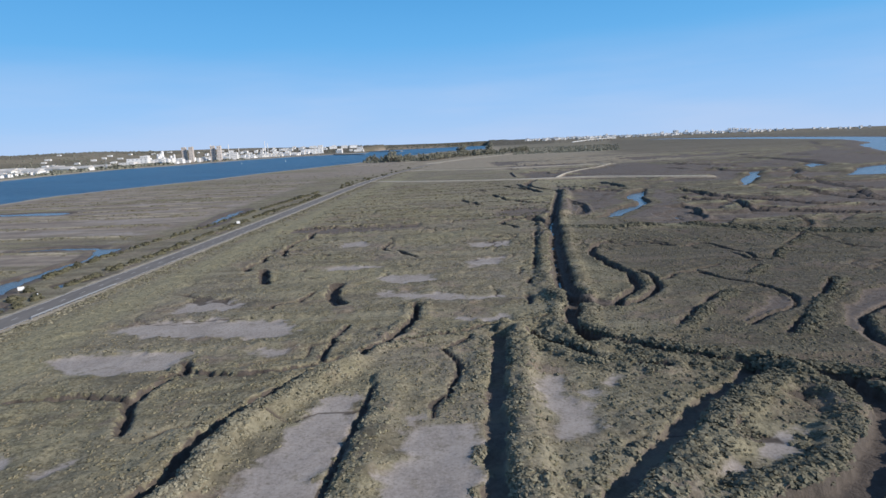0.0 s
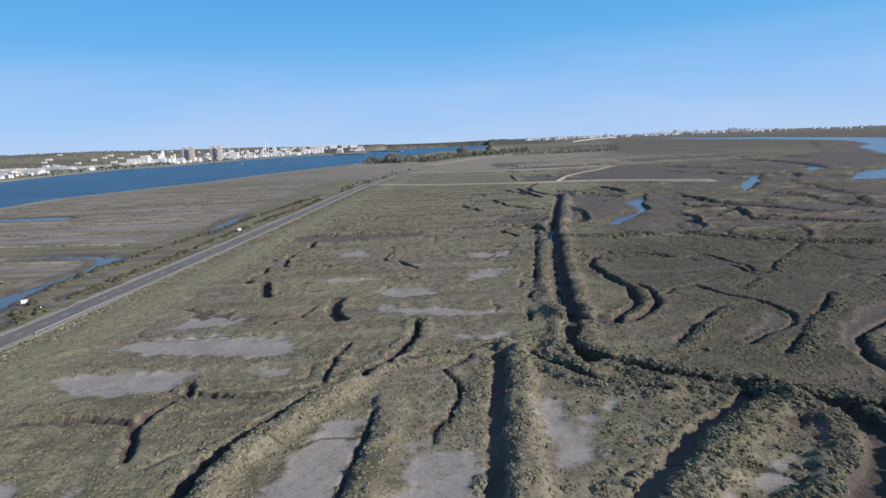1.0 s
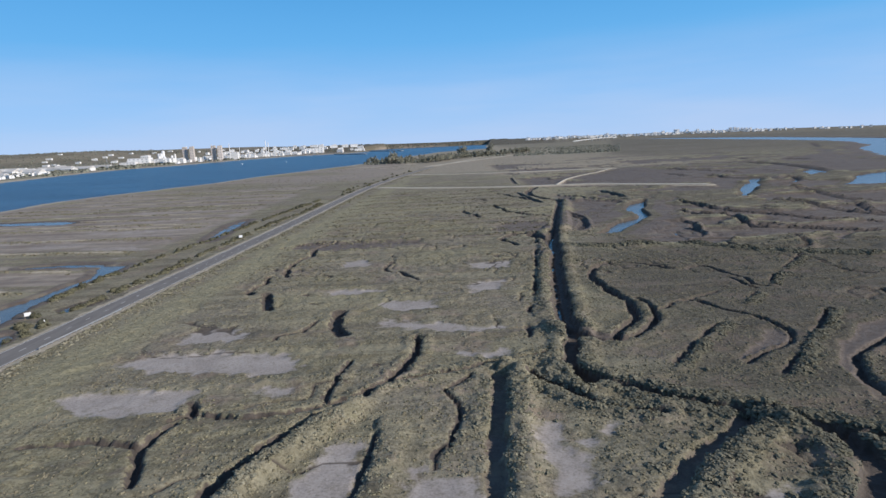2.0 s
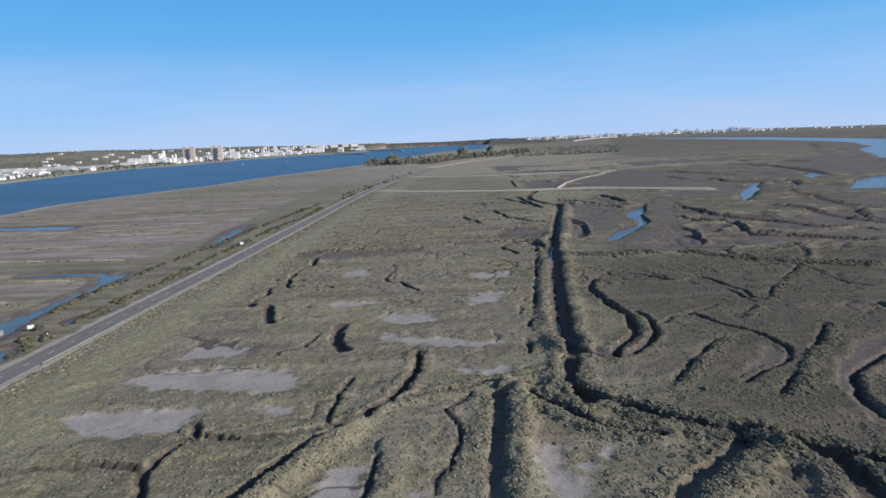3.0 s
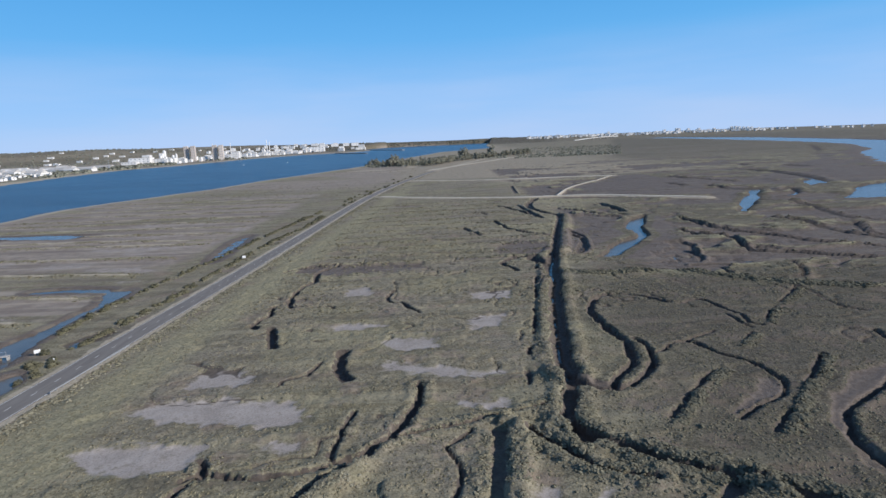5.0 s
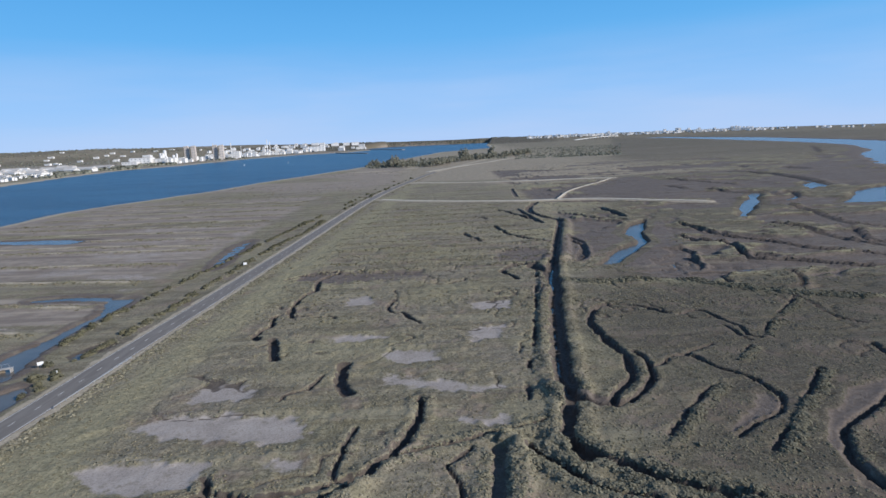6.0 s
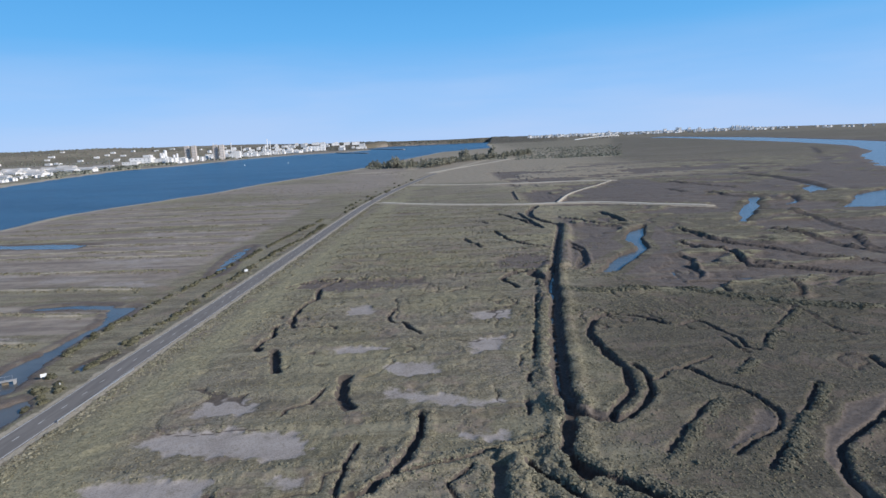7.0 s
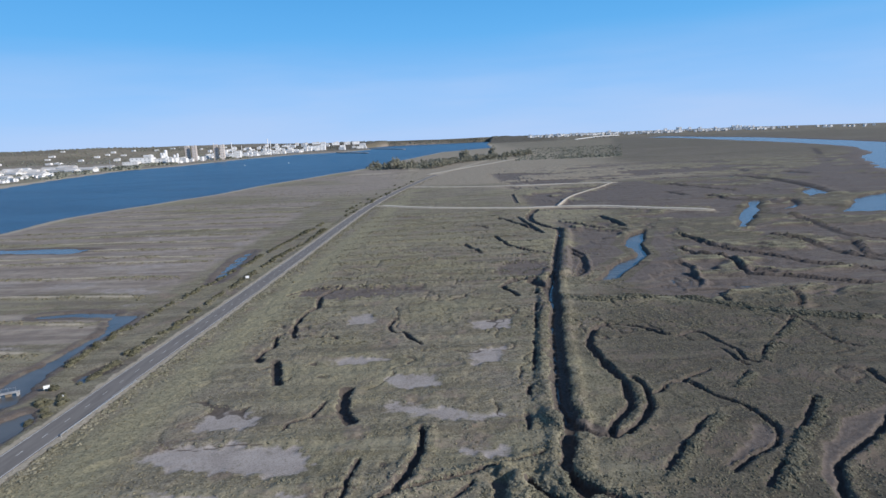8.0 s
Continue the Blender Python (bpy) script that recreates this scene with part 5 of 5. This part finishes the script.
def tree_belts():
    """Woods too far and dense to tell tree from tree."""
    g = np.random.default_rng(61)
    x, y, h = [], [], []

    def belt(n, b0, b1, y0, y1, lo, hi, power=1.0):
        yy = y0 + (y1 - y0) * g.uniform(0, 1, n) ** power
        x.extend(g.uniform(b0, b1, n) * yy)
        y.extend(yy)
        h.extend(g.uniform(lo, hi, n))

    belt(1000, 0.128, 0.312, 1350, 2300, 2.0, 4.2, 1.4)         # young plantation on the marsh side
    belt(170, 0.20, 0.312, 1340, 1420, 2.5, 5.0)
    belt(260, -0.125, -0.018, 1200, 1430, 3.5, 6.5)        # undergrowth of the riverside wood
    belt(220, -0.018, 0.115, 1430, 1640, 3.5, 6.5)
    belt(90, -0.66, -0.60, 1680, 1870, 7, 12)             # town waterfront
    belt(200, -0.60, -0.515, 1910, 2160, 8, 14)
    belt(110, -0.52, -0.45, 2210, 2460, 7, 13)
    belt(140, -0.45, -0.33, 2700, 3120, 6, 11)
    belt(300, -0.77, -0.64, 1480, 2160, 4, 8)
    belt(620, -0.80, -0.36, 2800, 3950, 4, 9, 0.7)       # wooded rise behind the town
    belt(500, -0.80, -0.10, 3950, 4300, 5, 9)
    belt(360, 0.12, 0.80, 3950, 4100, 2, 4)              # shore in front of the white town
    belt(420, -0.12, 0.45, 4450, 4860, 3, 7)
    belt(160, 0.07, 0.18, 3900, 4400, 3, 5)
    belt(420, -0.17, 0.12, 4840, 4900, 5, 9)              # low wooded shore across the river mouth
    x, y, h = (np.array(v) for v in (x, y, h))
    z = height_at(x, y)
    ok = z > -0.8
    return tagged(clump_field("distant_trees", x[ok], y[ok], z[ok] - 0.5, h[ok] * 0.95, h[ok], FAR, M_FARWOOD, 62), "dark green distant woods and tree belts", "trees", kind="stuff")


tree_belts()

# ---------------------------------------------------------------- the towns


def unit(name, build, material):
    bm = bmesh.new()
    build(bm)
    me = bpy.data.meshes.new(name)
    bm.to_mesh(me)
    bm.free()
    me.materials.append(material)
    return me


def gable(bm):
    v = [bm.verts.new(c) for c in ((-.52, -.52, 0), (.52, -.52, 0), (.52, .52, 0), (-.52, .52, 0), (-.52, 0, 1), (.52, 0, 1))]
    for f in ((0, 1, 5, 4), (2, 3, 4, 5), (1, 2, 5), (3, 0, 4), (3, 2, 1, 0)):
        bm.faces.new([v[i] for i in f])


def slab_roof(bm):
    box(bm, 1.03, 1.03, 0.4)
    box(bm, 0.35, 0.3, 1.0, (0.2, 0.1, 0.4))


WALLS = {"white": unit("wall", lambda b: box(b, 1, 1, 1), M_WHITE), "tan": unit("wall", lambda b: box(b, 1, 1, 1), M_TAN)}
FLAT_ROOF, GABLE_ROOF = unit("roof", slab_roof, M_ROOF), unit("roof", gable, M_ROOF)
WINDOW = unit("window", lambda b: box(b, 1, 0.2, 1), M_GLASS)
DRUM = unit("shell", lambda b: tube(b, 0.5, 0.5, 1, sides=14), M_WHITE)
CONE = unit("cap", lambda b: tube(b, 0.51, 0.1, 1, sides=14), M_ROOF)


def piece(name, me, parent, x, y, z, sx, sy, sz):
    o = new(name, me)
    o.parent, o.matrix_basis = parent, Matrix.LocRotScale((x, y, z), None, (sx, sy, sz))
    return o


def building(x, y, w, d, h, turn=0.0, paint="white", roof="flat", label="white rendered town building by the river", group="town buildings", kind="building", floors=0):
    sink = 0.6 + 0.0012 * max(0, y - 1500)      # foundations
    z, h = float(height_at(x, y)[0]) - sink, h + sink
    b = tagged(base(kind, x, y, z, turn), label, kind.replace("_", " "), group)
    piece("wall", WALLS[paint], b, 0, 0, 0, w, d, h)
    piece("roof", GABLE_ROOF if roof == "gable" else FLAT_ROOF, b, 0, 0, h, w, d, min(w, d) * 0.22 if roof == "gable" else 1.6)
    rows = floors or max(1, min(3, int(h / 6)))
    cols = max(2, min(5, int(w / 7)))
    for r in range(rows):
        for c in range(cols):
            piece("window", WINDOW, b, w * ((c + 0.5) / cols - 0.5), -d / 2, h * (r + 0.35) / rows, w / cols * 0.34, 0.6, h / rows * 0.3)
    return b


def tank(x, y, r, h, label="white cylindrical storage tank on the waterfront", kind="tank", cap=True):
    t = tagged(base(kind, x, y, float(height_at(x, y)[0]) - 0.6), label, kind, kind + "s of the works")
    piece("shell", DRUM, t, 0, 0, 0, 2 * r, 2 * r, h)
    if cap:
        piece("cap", CONE, t, 0, 0, h, 2 * r, 2 * r, r * 0.5)
    else:
        piece("rim", DRUM, t, 0, 0, h - 1.2, 2.3 * r, 2.3 * r, 1.2)
    return t


TOWN = 1.2      # how much farther and larger the riverside town stands than its own plan


def riverside(b, y, w, d, h, *rest, **more):
    """A building of the riverside town, by its bearing and its distance up the river."""
    if height_at(b * y * TOWN, y * TOWN)[0] < -0.3 or math.hypot(b, 1) * y * TOWN > 4600:
        return None
    return building(b * y * TOWN, y * TOWN, w * TOWN, d * TOWN, h * TOWN, *rest, **more)


def build_towns():
    g = random.Random(17)
    shore = lambda b: float(np.interp(b, [-0.76, -0.70, -0.63, -0.54, -0.465, -0.37, -0.29, -0.21, -0.13], [1068, 1199, 1357, 1609, 1786, 2223, 2674, 3053, 2900]))
    # marina sheds and low white works
    for i in range(34):
        b = g.uniform(-0.765, -0.665)
        y = shore(b) + 60 + g.uniform(0, 150)
        riverside(b, y, g.uniform(5, 12), g.uniform(5, 9), g.uniform(3, 6), g.uniform(-30, 30), roof=g.choice(("flat", "gable")), label="small white boatyard shed near the shore", kind="shed", group="boatyard sheds")
    for i in range(26):
        b = g.uniform(-0.78, -0.62)
        y = shore(b) + 230 + g.uniform(0, 480)
        riverside(b, y, g.uniform(20, 60), g.uniform(12, 25), g.uniform(4, 8), g.uniform(-12, 12), roof="gable", label="low pale warehouse with a shallow gabled roof", kind="warehouse", group="warehouses")
    for b, w in ((-0.605, 52), (-0.63, 30), (-0.69, 44), (-0.575, 60)):
        y = shore(b) + 150
        riverside(b, y, w, 22, 8, -8, roof="gable", label="long white warehouse behind the waterfront trees", kind="warehouse", group="warehouses")
    # the works: long factory, process blocks, tanks, stacks
    for b, y, w, d, h in ((-0.5070, 2060, 70, 40, 24), (-0.4820, 2080, 60, 40, 18), (-0.5270, 2020, 50, 30, 12), (-0.4970, 2090, 26, 24, 32)):
        riverside(b, y, w, d, h, 5, label="long white factory block of the riverside works", kind="factory", group="factory blocks")
    for i in range(16):
        b = g.uniform(-0.475, -0.40)
        y = shore(b) + 170 + g.uniform(0, 160)
        riverside(b, y, g.uniform(8, 24), g.uniform(10, 20), g.uniform(7, 20), g.uniform(-10, 10), label="white process building of the riverside works", kind="factory", group="factory blocks")
    for i in range(10):
        b = g.uniform(-0.478, -0.445)
        y = 2080 + g.uniform(0, 120)
        tank(b * y * TOWN, y * TOWN, g.uniform(3, 6) * TOWN, g.uniform(18, 50) * TOWN, "slender white process tower of the works", "tower")
    for b, y, h in ((-0.4295, 2280, 58), (-0.4175, 2270, 58), (-0.3810, 2290, 58), (-0.3700, 2280, 57)):
        riverside(b, y, 15, 18, h, 8, "tan", label="tall tan concrete tower block above the works", kind="tower_block", group="tower blocks", floors=6)
    for b, y, r, h in ((-0.3540, 2500, 1.5, 66), (-0.2920, 2750, 1.6, 76), (-0.2875, 2780, 1.5, 66), (-0.3840, 2400, 1.3, 66), (-0.3370, 2600, 1.3, 50)):
        tank(b * y * TOWN, y * TOWN, r * TOWN, h * TOWN, "tall thin white chimney of the works", "chimney", False)
    riverside(-0.345, 2420, 26, 26, 30, 6, label="white cube-shaped block beside the river", kind="factory", group="factory blocks", floors=4)
    for i in range(165):
        b = g.uniform(-0.40, -0.225)
        y = shore(b) + 190 + g.uniform(0, 1) ** 1.2 * 1000
        riverside(b, y, g.uniform(9, 32), g.uniform(12, 24), g.uniform(5, 15), g.uniform(-15, 15), roof=g.choice(("flat", "flat", "gable")))
    riverside(-0.208, 3320, 90, 40, 26, 4, label="large white riverside building with a raised tower", kind="factory", group="factory blocks")
    riverside(-0.198, 3330, 26, 26, 44, 4, label="white stair tower on the large riverside building", kind="factory", group="factory blocks")
    for i in range(64):
        b = g.uniform(-0.235, -0.075)
        y = max(shore(b) + 160, 3250) + g.uniform(0, 900)
        riverside(b, y, g.uniform(16, 50), g.uniform(12, 24), g.uniform(6, 18), g.uniform(-15, 15))
    for i in range(44):
        b = g.uniform(-0.78, -0.36)
        y = g.uniform(2600, 3800)
        riverside(b, y, g.uniform(10, 30), g.uniform(9, 16), g.uniform(4, 9), g.uniform(-15, 15), label="far white building on the wooded rise")
    # white seaside town beyond the marsh
    ring = lambda b, r: r / math.hypot(b, 1)
    for i in range(330):
        b = 0.15 + (0.42 if i % 6 else 0.60) * g.uniform(0, 1)
        y = ring(b, 4480 + g.uniform(-90, 160))
        building(b * y, y, g.uniform(6, 19), 12, g.uniform(5, 14), g.uniform(-20, 20), label="far white house block of the seaside town", group="seaside town houses", kind="house")
    for b in (0.500, 0.507, 0.513, 0.520, 0.527, 0.534, 0.406, 0.410, 0.426, 0.444, 0.290, 0.385, 0.470):
        y = ring(b, 4620)
        building(b * y, y, g.uniform(12, 20), 16, g.uniform(18, 28), 0, label="far white tower block of the seaside town", group="seaside town buildings", kind="tower_block", floors=5)


build_towns()


def jetty(points, w, label):
    (x0, y0), (x1, y1) = points
    n = math.hypot(x1 - x0, y1 - y0)
    j = tagged(base("jetty", x0, y0, WATER_LEVEL - 1.5, -math.degrees(math.atan2(x1 - x0, y1 - y0))), label, "jetty")
    bm = bmesh.new()
    box(bm, w, n, 1.2, (0, n / 2, 4.0), bevel=0.2)
    part("deck", bm, M_CONCRETE, j)
    first = None
    for k in range(int(n / 30) + 1):
        m = pose(0, 10 + k * 30, 0)
        if first is None:
            bm = bmesh.new()
            box(bm, w * 0.8, 1.6, 4.1)
            first = part("pile", bm, M_CONCRETE, j)
            first.matrix_basis = m
        else:
            again("pile", first, m, j)
    return j


jetty(((-560, 4150), (-200, 3290)), 16, "long pale concrete jetty reaching into the river")
jetty(((-560, 3180), (-340, 2760)), 14, "short pale concrete jetty on the far bank")


def bridge():
    """A low concrete bridge that rises to its middle, on rows of piers."""
    x0, y0, x1, y1, n = 880, 3800, 1220, 3990, 12
    length = math.hypot(x1 - x0, y1 - y0)
    z = -2.0
    b = tagged(base("bridge", x0, y0, z, math.degrees(math.atan2(y1 - y0, x1 - x0))), "pale concrete road bridge on many piers far away", "bridge")
    rise = lambda s: 16 * math.sin(math.pi * (0.15 + 0.85 * s) * 0.62) ** 1.3
    for k in range(n):
        bm = bmesh.new()
        a, c = k / n, (k + 1) / n
        za, zc = rise(a), rise(c)
        m = Matrix.Translation((a * length, 0, za)) @ Matrix.Rotation(-math.atan2(zc - za, length / n), 4, "Y")
        box(bm, length / n * 1.02, 11, 3.4, (length / n / 2, 0, 0), m)
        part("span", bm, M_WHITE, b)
    for k in range(1, n):
        bm = bmesh.new()
        box(bm, 3, 8, rise(k / n) + 3, (k / n * length, 0, -3))
        part("pier", bm, M_CONCRETE, b)
    return b


bridge()


def light_mast(x, y, h):
    m = tagged(base("light_mast", x, y, float(height_at(x, y)[0]) - 0.3), "tall grey floodlight mast on the far bank", "light mast")
    bm = bmesh.new()
    tube(bm, 0.7, 0.35, h, sides=8)
    part("pole", bm, M_STEEL, m)
    bm = bmesh.new()
    box(bm, 4.5, 0.8, 1.2, (0, 0, h))
    part("lamp_head", bm, M_STEEL, m)
    return m


light_mast(-0.5642 * 1946, 1946, 32)


def buoy(x, y):
    b = tagged(base("buoy", x, y, WATER_LEVEL), "small white channel buoy afloat on the river", "buoy", "channel buoys")
    bm = bmesh.new()
    tube(bm, 1.5, 1.3, 1.4, (0, 0, -0.5), sides=10)
    part("float", bm, M_BOARD, b)
    bm = bmesh.new()
    tube(bm, 0.7, 0.3, 3.6, (0, 0, 0.9), sides=6)
    part("tower", bm, M_BOARD, b)
    return b


buoy(-0.3345 * 1838, 1838)
buoy(-0.2596 * 1893, 1893)
